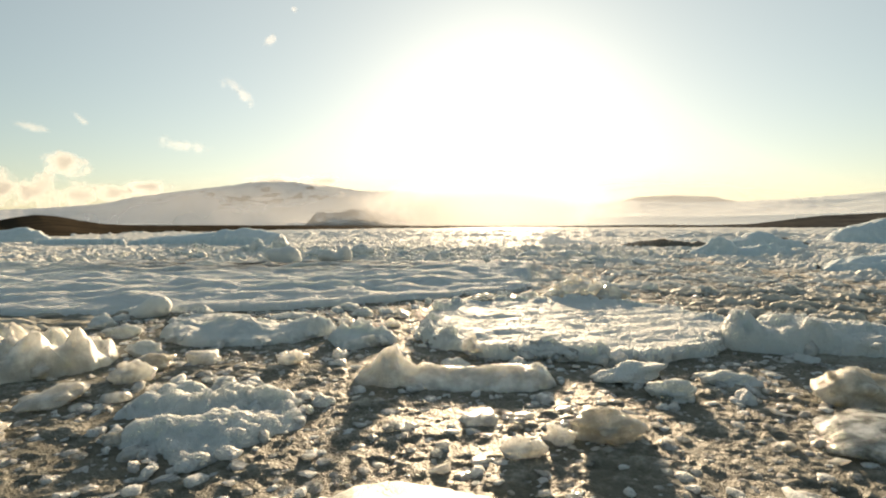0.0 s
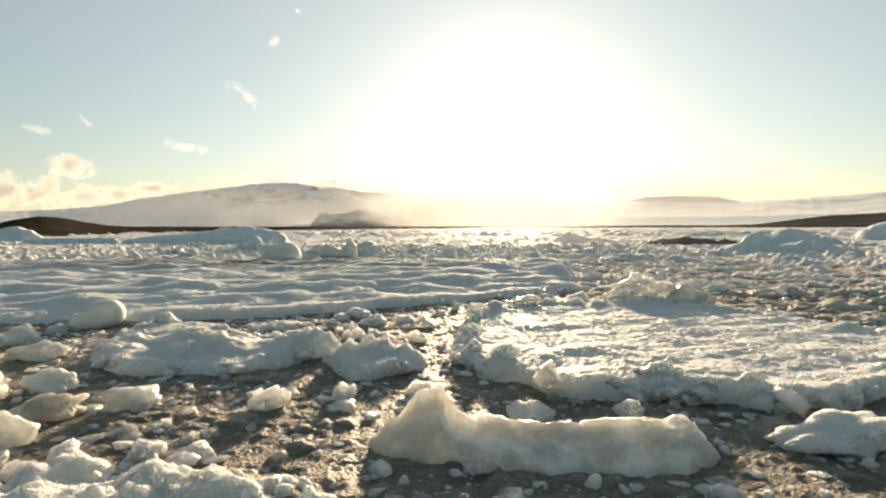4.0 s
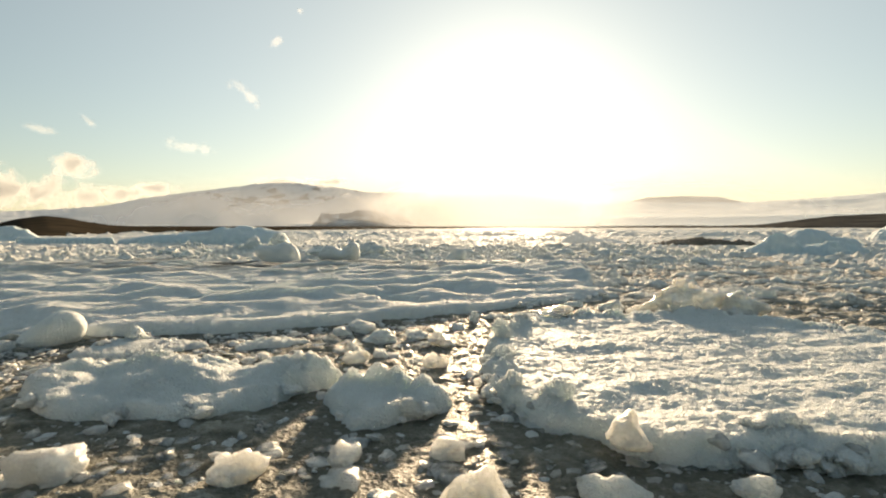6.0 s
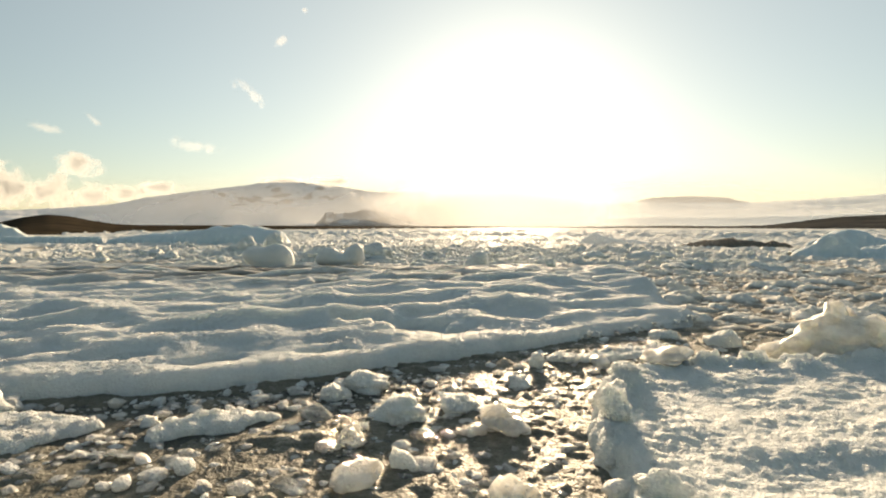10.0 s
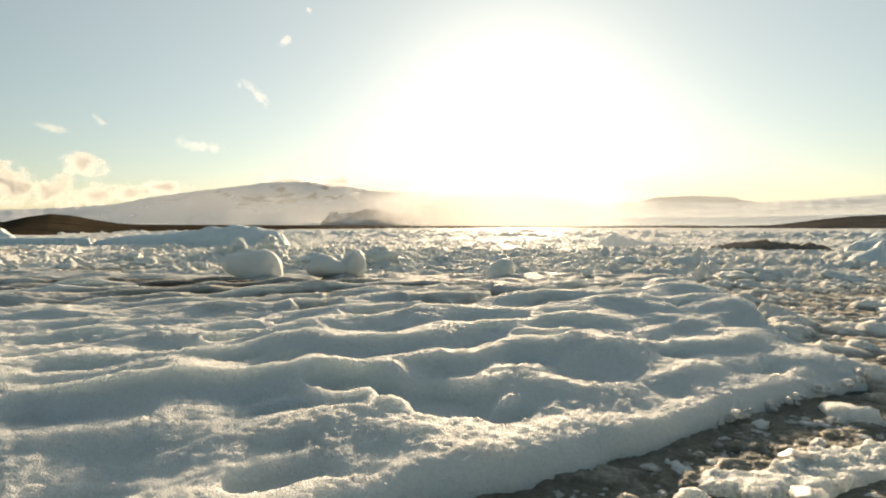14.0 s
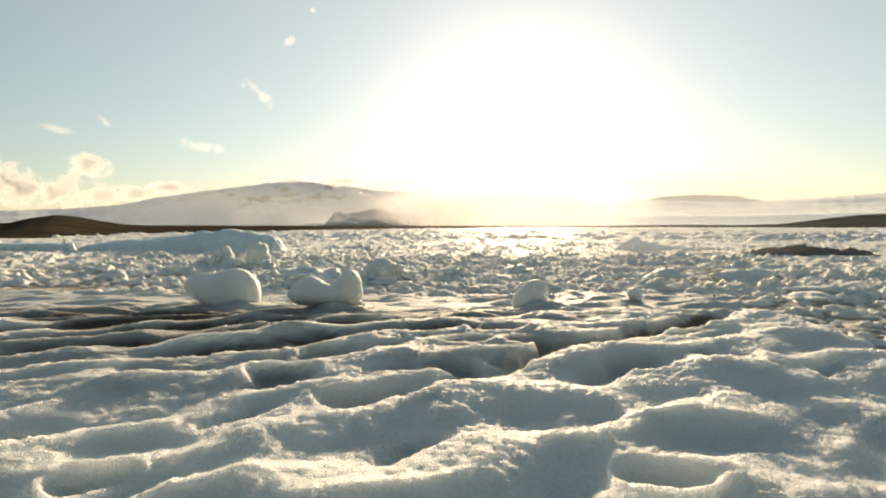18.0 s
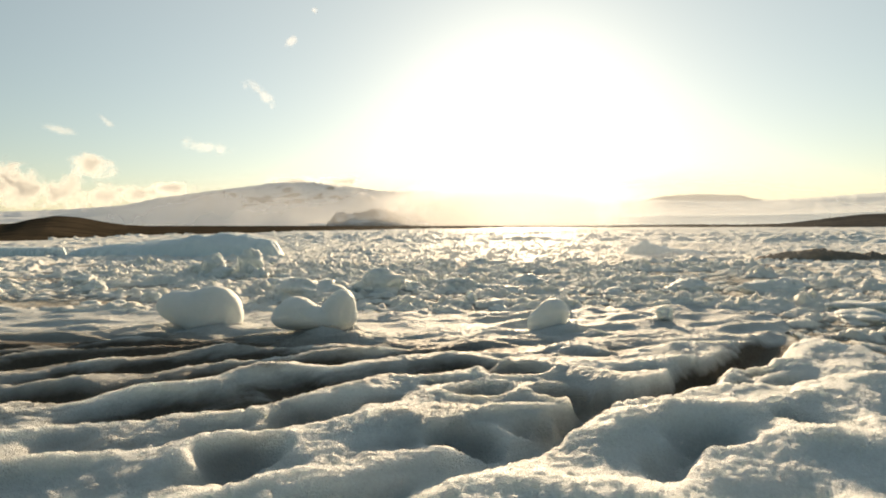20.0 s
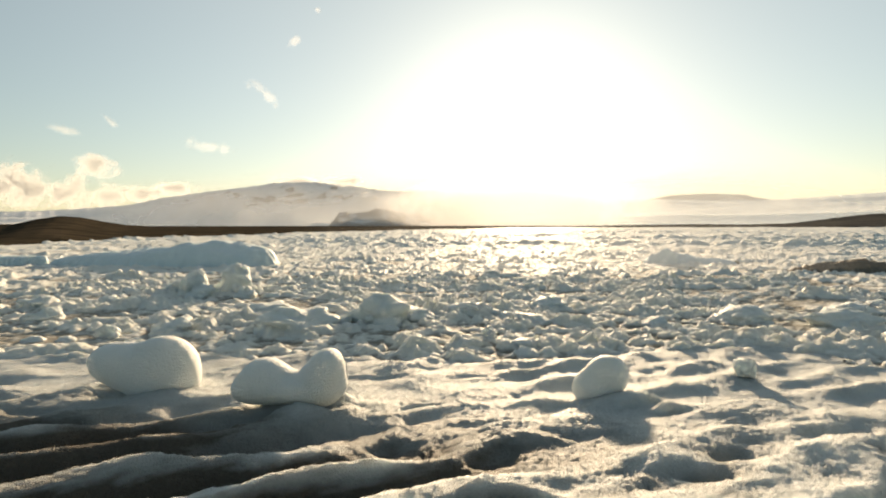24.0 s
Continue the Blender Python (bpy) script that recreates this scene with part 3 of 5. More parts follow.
def floe_surface(outline, gx, gy, top, edge, ragged, seed, peaks=(), rough=0.05, shape=None, draught=0.3, crumb=0.0):
    """Grid of a floe's upper side: a raised slab with broken edges that goes down into the water."""
    ring = chaikin(outline)
    X, Y = np.meshgrid(gx, gy)
    d = inside(X, Y, ring) + ragged * fbm(X / 0.9, Y / 0.9, seed, 5, 0.6)
    e = np.clip((d + 0.05) / edge, 0, 1)
    profile = e * (2 - e)
    Z = top + rough * fbm(X / 0.7, Y / 0.7, seed + 5, 5, 0.6)
    for px, py, size, height in peaks:
        w = np.hypot(X - px, Y - py) / size + 0.35 * fbm(X / size, Y / size, seed + 9, 4)
        Z = Z + height * np.exp(-np.clip(w, 0, 9) ** 2 * 1.6)
    if crumb:
        Z = Z + crumbs(X, Y, seed + 20, crumb) * np.clip(0.6 + 1.2 * perlin(X / 0.8, Y / 0.8, seed + 30) + 0.6 * np.exp(-d / 0.25), 0.1, 1.5)
    if shape:
        Z = shape(X, Y, d, Z)
    Z = -draught + (Z + draught) * profile
    keep = d > -0.12
    keep = keep[:-1, :-1] | keep[:-1, 1:] | keep[1:, 1:] | keep[1:, :-1]
    return ring, X, Y, Z, keep


def crumbs(X, Y, seed, size=0.30):
    """Heaped refrozen lumps of two sizes."""
    wx, wy = X + 0.3 * size * fbm(X / size, Y / size, seed, 3), Y + 0.3 * size * fbm(X / size, Y / size, seed + 1, 3)
    f1, _, own = worley(wx / size, wy / size, seed + 2)
    g1, _, gown = worley(wx / size * 2.7, wy / size * 2.7, seed + 3)
    return np.clip(1 - (f1 / 0.62) ** 2, 0, 1) ** 0.75 * own * size * 0.42 + np.clip(1 - (g1 / 0.62) ** 2, 0, 1) ** 0.75 * gown * size * 0.17 + 0.012 * fbm(X / 0.09, Y / 0.09, seed + 4, 3)


def floe(name, outline, top, label, material=None, step=0.035, edge=0.22, ragged=0.14, seed=1, peaks=(), rough=0.05, shape=None, group="ice floes", rim=0, crumb=0.3):
    p = np.array(outline, float)
    (x0, y0), (x1, y1) = p.min(0) - 0.4, p.max(0) + 0.4
    ring, X, Y, Z, keep = floe_surface(outline, spaced(x0, x1, step), spaced(y0, y1, step), top, edge, ragged, seed, peaks, rough, shape, crumb=crumb)
    FLOES.append((ring, p.min(0) - 0.5, p.max(0) + 0.5))
    ob = sheet(name, X, Y, Z, keep, material or ICE_FIRN)
    if rim:
        RIMS.append((ob, ring, rim, top, seed, material))
    return tagged(ob, label, "ice floe", group)


RIDGE = radians(31)  # the way the furrows of the main floe run
CRACK = np.array([(-3.2, 25.6), (-1.83, 26.5), (-0.92, 27.9), (-0.1, 28.15), (0.66, 28.8), (1.25, 29.8), (2.0, 30.15), (3.1, 31.6), (3.94, 32.7), (5.43, 34.5), (7.3, 37.0)])
PITS = ((-2.49, 28.15, 0.40, 0.22), (-1.86, 29.15, 0.44, 0.22), (-1.33, 28.05, 0.36, 0.22), (-2.66, 29.65, 0.5, 0.2), (-4.5, 27.2, 0.5, 0.14), (-3.81, 25.02, 0.35, 0.17), (-2.65, 26.46, 0.37, 0.18), (-0.04, 26.69, 0.43, 0.14), (-5.58, 23.02, 0.30, 0.19), (-0.84, 23.12, 0.35, 0.15), (-3.29, 21.03, 0.50, 0.17), (-2.52, 20.78, 0.47, 0.17), (-2.07, 20.74, 0.43, 0.15), (-4.95, 26.08, 0.43, 0.19), (-3.31, 20.96, 0.40, 0.18), (-2.14, 20.43, 0.43, 0.14))


def near_line(X, Y, line):
    """Distance to a line of straight pieces, and how far along it the nearest place is (0 to 1)."""
    best, along = np.full(X.shape, 1e9), np.zeros(X.shape)
    n = len(line) - 1
    for k in range(n):
        (ax, ay), (bx, by) = line[k], line[k + 1]
        ex, ey = bx - ax, by - ay
        t = np.clip(((X - ax) * ex + (Y - ay) * ey) / (ex * ex + ey * ey), 0, 1)
        d = np.hypot(X - ax - t * ex, Y - ay - t * ey)
        along = np.where(d < best, (k + t) / n, along)
        best = np.minimum(best, d)
    return best, along


def soft_least(a, b, k):
    """The lesser of two distances, rounded off where they are alike."""
    return np.clip(-np.log(np.exp(-k * a) + np.exp(-k * b)) / k, 0, 1.2)


def furrowed(X, Y, d, Z):
    """Sun-cups and furrows, a melt crack, and a few deep pits."""
    wx, wy = X + 0.3 * fbm(X / 1.6, Y / 1.6, 71, 3), Y + 0.3 * fbm(X / 1.6, Y / 1.6, 72, 3)
    u = wx * math.cos(RIDGE) + wy * math.sin(RIDGE)
    v = -wx * math.sin(RIDGE) + wy * math.cos(RIDGE)
    f1, f2, own = worley(u / 1.65, v / 0.88, 73)
    cups = soft_least(f1, f2, 9.0) ** 1.6
    g1, g2, _ = worley(u / 1.1, v / 0.5, 75)
    dents = soft_least(g1, g2, 12.0) ** 1.6
    base = np.interp(Y, [15, 17, 20, 24, 28, 30.5, 33, 35, 37, 42], [0.32, 0.34, 0.37, 0.46, 0.60, 0.54, 0.28, 0.12, 0.10, 0.08])
    swell = perlin(u / 4.5, v / 1.25, 76)
    furrow = 0.11 * (0.45 - np.sqrt(swell * swell + 0.012)) + 0.05 * perlin(u / 2.6, v / 0.7, 77)
    deep = np.exp(-(((X + 8.8) / 5.0) ** 4 + ((Y - 30.3) / 3.2) ** 4))
    deep = deep + 0.55 * np.exp(-(((X + 20) / 6.0) ** 4 + ((Y - 26.0) / 6.0) ** 4))
    grooves = -0.46 * deep * (0.5 + 0.5 * np.sin(v * 5.2 + 2.0 * perlin(u / 5.0, v / 2.0, 78))) ** 1.5
    hollows = np.exp(-(f1 / 0.20) ** 4) * np.clip(own * 2.4 - 1.0, 0, 1) * (1 - 0.7 * np.clip(deep, 0, 1))
    calm = 1 - 0.6 * sum(np.exp(-(np.hypot(X - px, Y - py) / (1.6 * size)) ** 4) for px, py, size, _ in PITS[:4]).clip(0, 1)
    shelf = np.clip(d / 3.4, 0, 1)
    front = smooth(np.clip((27.0 - Y) / 3.0, 0, 1))
    base = base * (1 - front) + front * (0.16 + (base - 0.16) * shelf)
    calm = calm * (1 - front * 0.7 * (1 - np.clip(d / 2.2, 0, 1)))
    Z = base + calm * (0.25 * (cups - 0.2) + 0.08 * (dents - 0.2) + furrow) - 0.24 * hollows + grooves + 0.014 * fbm(X / 0.16, Y / 0.16, 79, 4, 0.7)
    n1, _, nown = worley(X / 0.075 + 0.4 * perlin(X / 0.1, Y / 0.1, 84), Y / 0.075, 85)
    Z = Z + 0.030 * np.clip(1 - (n1 / 0.6) ** 2, 0, 1) * nown * np.clip(0.7 + 0.7 * fbm(X / 0.9, Y / 0.5, 86, 3), 0.1, 1.4)
    for px, py, size, depth in PITS:
        w = np.hypot(X - px, (Y - py) * 1.3) / size
        Z = Z - 1.8 * depth * np.exp(-w ** 4) + 0.25 * depth * np.exp(-((w - 1.25) / 0.3) ** 2)
    Z = Z + 0.30 * np.exp(-(np.hypot(X + 5.8, Y - 33.6) / 0.75) ** 4) + 0.14 * np.exp(-(np.hypot(X + 9.1, Y - 35.0) / 0.9) ** 4) + 0.24 * np.exp(-(np.hypot((X - 0.05) / 1.3, Y - 34.2) / 0.5) ** 2)
    lowest = 0.11 + 0.02 * perlin(X / 0.5, Y / 0.5, 83)
    Z = lowest + np.log1p(np.exp(np.clip((Z - lowest) * 25, -30, 30))) / 25  # no pit melts through the floe
    away, along = near_line(X + 0.08 * fbm(X / 0.5, Y / 0.5, 81, 3), Y + 0.08 * fbm(X / 0.5, Y / 0.5, 82, 3), CRACK)
    wide = 0.02 + 0.16 * along
    cut = 1 - np.clip((away - wide) / (0.20 + 0.32 * along), 0, 1)
    floor = np.where(along < 0.35, 0.25 - 0.6 * along, 0.04)
    blend = np.clip(along * 6, 0, 1) * cut * cut * (3 - 2 * cut)
    return Z * (1 - blend) + floor * blend


MAIN = [(-26, 18.6), (-18, 16.6), (-12, 16.1), (-9, 16.2), (-6.6, 16.8), (-4.6, 17.2), (-2.4, 18.5), (-0.6, 19.4), (0.4, 20.2), (2.0, 21.3), (3.3, 21.9), (3.9, 22.5),
        (4.0, 24.8), (4.4, 28.0), (5.2, 31.0), (6.6, 36.0), (7.0, 38.6), (5.0, 40.6), (1.0, 39.6), (-2.0, 37.8), (-6.0, 38.6), (-14.0, 38.0), (-26, 41)]
MAIN_X = np.r_[spaced(-26.5, -11, 0.12), spaced(-11, -7, 0.05)[1:], spaced(-7, 5, 0.031)[1:], spaced(5, 7.6, 0.05)[1:]]
MAIN_Y = np.r_[spaced(15.4, 28, 0.031), spaced(28, 35, 0.042)[1:], spaced(35, 41.6, 0.08)[1:]]
ring, X, Y, Z, keep = floe_surface(MAIN, MAIN_X, MAIN_Y,
                                   0.4, 0.45, 0.10, 3, shape=furrowed)
FLOES.append((ring, np.array((-27, 15.0)), np.array((8.0, 42.0))))
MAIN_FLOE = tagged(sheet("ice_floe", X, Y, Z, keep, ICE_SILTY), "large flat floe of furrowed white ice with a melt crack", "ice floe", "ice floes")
MAIN_GRID = (MAIN_X, MAIN_Y, Z)


def main_top(x, y):
    """Height of the main floe at a place."""
    i, j = np.searchsorted(MAIN_GRID[0], x), np.searchsorted(MAIN_GRID[1], y)
    return float(MAIN_GRID[2][min(j, len(MAIN_GRID[1]) - 1), min(i, len(MAIN_GRID[0]) - 1)])


def crested(lines):
    """Rounded long crests: rows of x, y, the way they run in degrees, half width, height."""

    def shape(X, Y, d, Z):
        wx, wy = X + 0.12 * fbm(X / 0.5, Y / 0.5, 121, 3), Y + 0.12 * fbm(X / 0.5, Y / 0.5, 122, 3)
        for x, y, way, half, tall in lines:
            a = radians(way)
            off = -(wx - x) * math.sin(a) + (wy - y) * math.cos(a)
            Z = Z + tall * np.exp(-(off / np.where(off > 0, half, half * 1.6)) ** 2) * np.clip(0.75 + 0.6 * perlin(X / 0.8, Y / 0.8, 123), 0.2, 1.4)
        return Z

    return shape


def rimmed(X, Y, d, Z):
    """A flat granular top inside a rim of heaped, broken lumps."""
    f1, _, own = worley(X / 0.42, Y / 0.42, 101)
    lumps = np.clip(1 - (f1 / 0.62) ** 2, 0, 1) ** 0.7 * (0.03 + 0.13 * own) + 1.2 * crumbs(X, Y, 106, 0.17)
    rim = np.exp(-((d - 0.18) / 0.24) ** 2) * np.clip(0.65 + 0.9 * perlin(X / 1.1, Y / 1.1, 102), 0, 1.3)
    u, v = X * 0.94 + Y * 0.34, -X * 0.34 + Y * 0.94
    waves = 0.035 * perlin(u / 2.4, v / 0.9, 103) + 0.03 * perlin(u / 0.9, v / 0.4, 104) + 0.012 * fbm(X / 0.2, Y / 0.16, 105, 3)
    n1, _, nown = worley(X / 0.085 + 0.4 * perlin(X / 0.1, Y / 0.1, 107), Y / 0.085, 108)
    grain = 0.032 * np.clip(1 - (n1 / 0.6) ** 2, 0, 1) * nown * np.clip(0.6 + 0.8 * perlin(X / 0.7, Y / 0.5, 109), 0.15, 1.4)
    return Z + lumps * rim + waves + grain


floe("ice_floe", [(-0.5, 13.6), (-0.45, 12.8), (0.05, 12.0), (0.6, 11.5), (1.2, 11.2), (1.9, 11.1), (2.6, 10.9), (3.5, 10.6), (5.6, 11.6), (7.2, 13.5), (6.8, 16.0), (6.3, 17.5),
                  (5.0, 18.5), (3.4, 18.5), (1.9, 18.5), (0.9, 18.1), (0.3, 17.4), (-0.1, 16.5), (-0.3, 15.2)], 0.20,
     "flat floe of crusted white ice with a rim of heaped lumps", step=0.026, edge=0.2, seed=7, shape=rimmed, rough=0.014, rim=210, crumb=0)
floe("ice_floe", [(-5.6, 12.4), (-4.8, 12.2), (-3.8, 12.2), (-3.0, 12.4), (-2.6, 13.1), (-2.15, 13.7), (-2.9, 14.15), (-5.4, 14.25), (-6.1, 13.8), (-6.3, 13.2)], 0.16,
     "low white ice floe with a hummocked back", seed=12, shape=crested(((-4.4, 13.25, 6, 0.28, 0.14), (-4.6, 13.85, 2, 0.32, 0.20))), rough=0.05, edge=0.3, rim=18, crumb=0.14)
floe("ice_floe", [(-2.35, 12.8), (-2.0, 12.0), (-1.6, 11.9), (-1.05, 12.3), (-0.75, 12.8), (-1.05, 13.35), (-2.2, 13.45)], 0.20,
     "small rounded white ice floe with a knobbly crest", seed=15, peaks=((-2.05, 13.15, 0.16, 0.16), (-1.75, 13.1, 0.14, 0.2), (-1.5, 13.05, 0.13, 0.17), (-1.2, 12.95, 0.12, 0.12)), rough=0.05, edge=0.28, rim=16, crumb=0.16)
floe("ice_floe", [(-7.2, 15.0), (-5.8, 14.9), (-5.0, 16.1), (-5.6, 16.5), (-7.0, 16.6)], 0.08, "thin flat crumbling ice floe", seed=18, rough=0.03, rim=5, crumb=0.07)
floe("ice_floe", [(-4.5, 15.6), (-3.7, 15.9), (-3.2, 16.6), (-4.0, 16.7), (-4.6, 16.2)], 0.08, "thin slushy pan of ice", seed=21, rough=0.04, crumb=0.09)
floe("ice_floe", [(-6.9, 15.2), (-5.3, 15.3), (-4.9, 16.3), (-6.2, 16.3)], 0.07, "thin slushy pan of ice", seed=24, rough=0.04, crumb=0.09)
floe("ice_floe", [(-0.3, 19.1), (0.5, 19.6), (1.4, 20.1), (2.2, 19.9), (1.8, 19.3), (0.4, 18.7)], 0.07, "crumbling slab of white ice by the edge of a larger floe", seed=27, rough=0.05, rim=12, crumb=0.14)


def folded(X, Y, d, Z):
    """Two rounded ridges across the floe."""
    v = -X * 0.30 + Y * 0.95
    wave = np.sin(v * 5.0 + 1.6 * perlin(X / 0.9, Y / 0.9, 111))
    return Z + 0.085 * wave + 0.13 * (0.4 - np.abs(fbm(X / 0.55, Y / 0.35, 112, 4)))


def wedged(X, Y, d, Z):
    """A sharp crest along the block, steep behind and sloping down in front in worn ribs."""
    off = Y - (9.85 - 0.06 * X) + 0.08 * fbm(X / 0.5, Y / 0.5, 115, 3)
    slope = np.where(off > 0, np.clip(1 - off / 0.22, 0, 1), np.clip(1 + off / 0.85, 0, 1) ** 1.4)
    tall = np.interp(X, [-1.3, -1.05, -0.82, -0.62, -0.48, -0.3, 0.6, 1.2, 1.7, 2.0], [0.05, 0.18, 0.46, 0.52, 0.32, 0.20, 0.19, 0.24, 0.22, 0.08]) * (1 + 0.22 * fbm(X / 0.3, Y * 0, 116, 4))
    ribs = 0.05 * (0.5 - np.abs(perlin(X / 0.16, Y / 0.6, 117))) * np.clip(-off * 3, 0, 1)
    return Z + tall * slope + ribs


floe("ice_floe", [(-3.9, 7.1), (-2.83, 6.3), (-2.4, 6.3), (-1.77, 6.9), (-1.44, 8.3), (-1.97, 9.2), (-3.7, 9.6), (-4.4, 8.5)], 0.08,
     "lumpy white ice floe with two rounded ridges", seed=31, edge=0.5, shape=folded, peaks=((-3.75, 9.0, 0.3, 0.30), (-2.2, 8.6, 0.3, 0.05)), rough=0.06, rim=60, crumb=0.22)
floe("ice_block", [(-1.3, 9.5), (-0.6, 9.3), (0.3, 9.0), (1.5, 9.1), (2.0, 9.6), (1.8, 10.2), (0.4, 10.3), (-0.6, 10.4), (-1.2, 10.2)], 0.04,
     "long cloudy block of old ice with a sharp peak", ICE_CLEAR, seed=35, edge=0.2,
     shape=wedged, rough=0.03, group="ice blocks", rim=6, crumb=0.06)
floe("ice_block", [(-1.9, 4.6), (-1.5, 5.5), (-0.9, 6.0), (-0.1, 6.15), (0.8, 5.9), (1.4, 5.4), (1.9, 4.6), (1.0, 3.7), (-1.2, 3.7)], 0.28, "smooth low dome of cloudy ice awash in slush", ICE_CLEAR, seed=38, edge=0.8, rough=0.02, group="ice blocks", crumb=0)
floe("ice_block", [(-9.4, 9.2), (-7.1, 9.2), (-6.2, 9.8), (-5.7, 10.8), (-6.3, 11.8), (-8.0, 12.2), (-9.8, 11.4)], 0.26, "jagged block of cloudy white ice", ICE_CLEAR, seed=41, edge=0.25,
     peaks=((-7.15, 10.2, 0.32, 0.42), (-6.65, 10.1, 0.26, 0.42), (-6.15, 10.5, 0.22, 0.30), (-8.1, 10.5, 0.45, 0.5), (-7.6, 9.8, 0.22, 0.28), (-6.9, 11.0, 0.3, 0.3)), rough=0.14, group="ice blocks", rim=60, crumb=0.45)
floe("ice_block", [(5.6, 12.0), (6.2, 11.6), (7.4, 11.2), (9.0, 11.0), (10.5, 11.8), (9.4, 13.3), (7.4, 13.6), (6.0, 13.2)], 0.34, "long hummocked block of white ice", seed=44, edge=0.35,
     peaks=((6.3, 12.3, 0.4, 0.3), (7.6, 12.4, 0.8, 0.3), (9.2, 12.0, 0.7, 0.15)), rough=0.09, group="ice blocks", rim=14, crumb=0.35)

# ---- bergs and mounds farther out ----


def berg(name, outline, top, label, seed, material=None, step=0.12, edge=1.2, peaks=(), rough=0.12, shape=None, category="iceberg", group="small icebergs"):
    ob = floe(name, outline, top, label, material or ICE_BLUE, step, edge, 0.25, seed, peaks, rough, shape, group, crumb=0)
    return tagged(ob, category=category)


berg("iceberg", [(-41, 72), (-35, 70), (-27, 69.0), (-21, 70.5), (-19.3, 72.5), (-20.5, 77), (-28, 79), (-40, 76)], 0.55, "long low smooth blue-white iceberg with a wedge profile", 201, step=0.16,
     edge=1.3, peaks=((-23.5, 74.5, 5.0, 1.15), (-29, 74.5, 6.0, 0.95), (-35, 74, 5.0, 0.45)), rough=0.05)
berg("iceberg", [(-70, 82), (-60, 82), (-56.5, 85), (-60, 89), (-70, 90)], 0.9, "smooth white iceberg with a domed back", 204, step=0.2, edge=2.5, peaks=((-62.5, 86, 4.0, 1.4),))
berg("iceberg", [(-52, 71.4), (-41.2, 71.6), (-40.4, 72.8), (-41, 74.4), (-52, 75)], 0.85, "low flat-topped iceberg with a sunlit end face", 207, edge=0.35, rough=0.05)
berg("iceberg", [(19.0, 46.8), (22.5, 45.6), (28, 45.4), (30, 47), (26, 49.5), (21, 49)], 0.6, "small white iceberg with a peaked end", 210, edge=1.3, peaks=((22.8, 47.2, 1.4, 0.95), (26.5, 47.0, 1.6, 0.4)))
berg("iceberg", [(20, 31.5), (22, 29), (27, 28), (30, 30), (26, 33), (22, 33.5)], 0.5, "low rounded white iceberg", 213, edge=1.0, peaks=((24, 31, 2.0, 0.5),))
berg("iceberg", [(55, 82), (58, 78), (70, 76), (75, 82), (66, 88), (57, 87)], 2.0, "broad smooth white iceberg", 216, step=0.25, edge=3.0, peaks=((64, 82, 5.0, 1.6),))
berg("iceberg", [(30, 62), (36, 60), (41, 62), (38, 66), (32, 66)], 0.9, "low rounded iceberg of white ice", 219, step=0.2, edge=1.5, peaks=((35, 63.5, 2.2, 0.9),))
berg("dirty_ice_mound", [(19.0, 65.5), (22, 64.4), (28, 64.2), (33, 66), (29, 68.5), (22, 68)], 0.45, "low mound of ice covered in dark silt", 222, SILT_ICE, 0.14, 1.6,
     ((25.0, 66, 2.6, 0.45), (30, 66.3, 1.6, 0.25)), 0.2, category="ice mound", group="silty ice mounds")
berg("dirty_ice_mound", [(36, 70), (41, 68.5), (47, 70), (43, 73)], 0.4, "low mound of ice covered in dark silt", 225, SILT_ICE, 0.2, 1.2, ((42, 70.8, 2.0, 0.6),), 0.15, category="ice mound", group="silty ice mounds")
berg("iceberg", [(11.5, 74), (15, 72), (21, 72.5), (20, 76), (14, 77)], 0.5, "low sloping slab of white ice", 228, step=0.2, edge=1.6, peaks=((14.5, 74, 2.0, 0.9),))

# ---- slush and brash ice between the floes ----


def clear_of_floes(X, Y, margin):
    """True where no floe lies, by the margin given in metres inside its outline."""
    free = np.ones(X.shape, bool)
    for ring, low, high in FLOES:
        box = (X > low[0]) & (X < high[0]) & (Y > low[1]) & (Y < high[1])
        if box.any():
            d = np.full(X.shape, -9.0)
            d[box] = inside(X[box], Y[box], ring)
            free &= d < margin
    return free


def brash_height(X, Y, size, lift):
    """Lumps of ice of about one size that float at random heights, with slush and open water between."""
    wx, wy = X + 0.25 * size * fbm(X / size, Y / size, 301, 3), Y + 0.25 * size * fbm(X / size, Y / size, 302, 3)
    f1, f2, own = worley(wx / size, wy / size, 303)
    big = np.clip(1 - (f1 / 0.60) ** 2, 0, 1) ** 0.6 * np.clip(own * 1.6 - 0.55, 0, 1)
    s = size * 0.38
    g1, _, gown = worley(wx / s + 31.7, wy / s, 305)
    small = np.clip(1 - (g1 / 0.6) ** 2, 0, 1) ** 0.6 * np.clip(gown * 1.5 - 0.4, 0, 1)
    return lift * big + 0.42 * lift * small


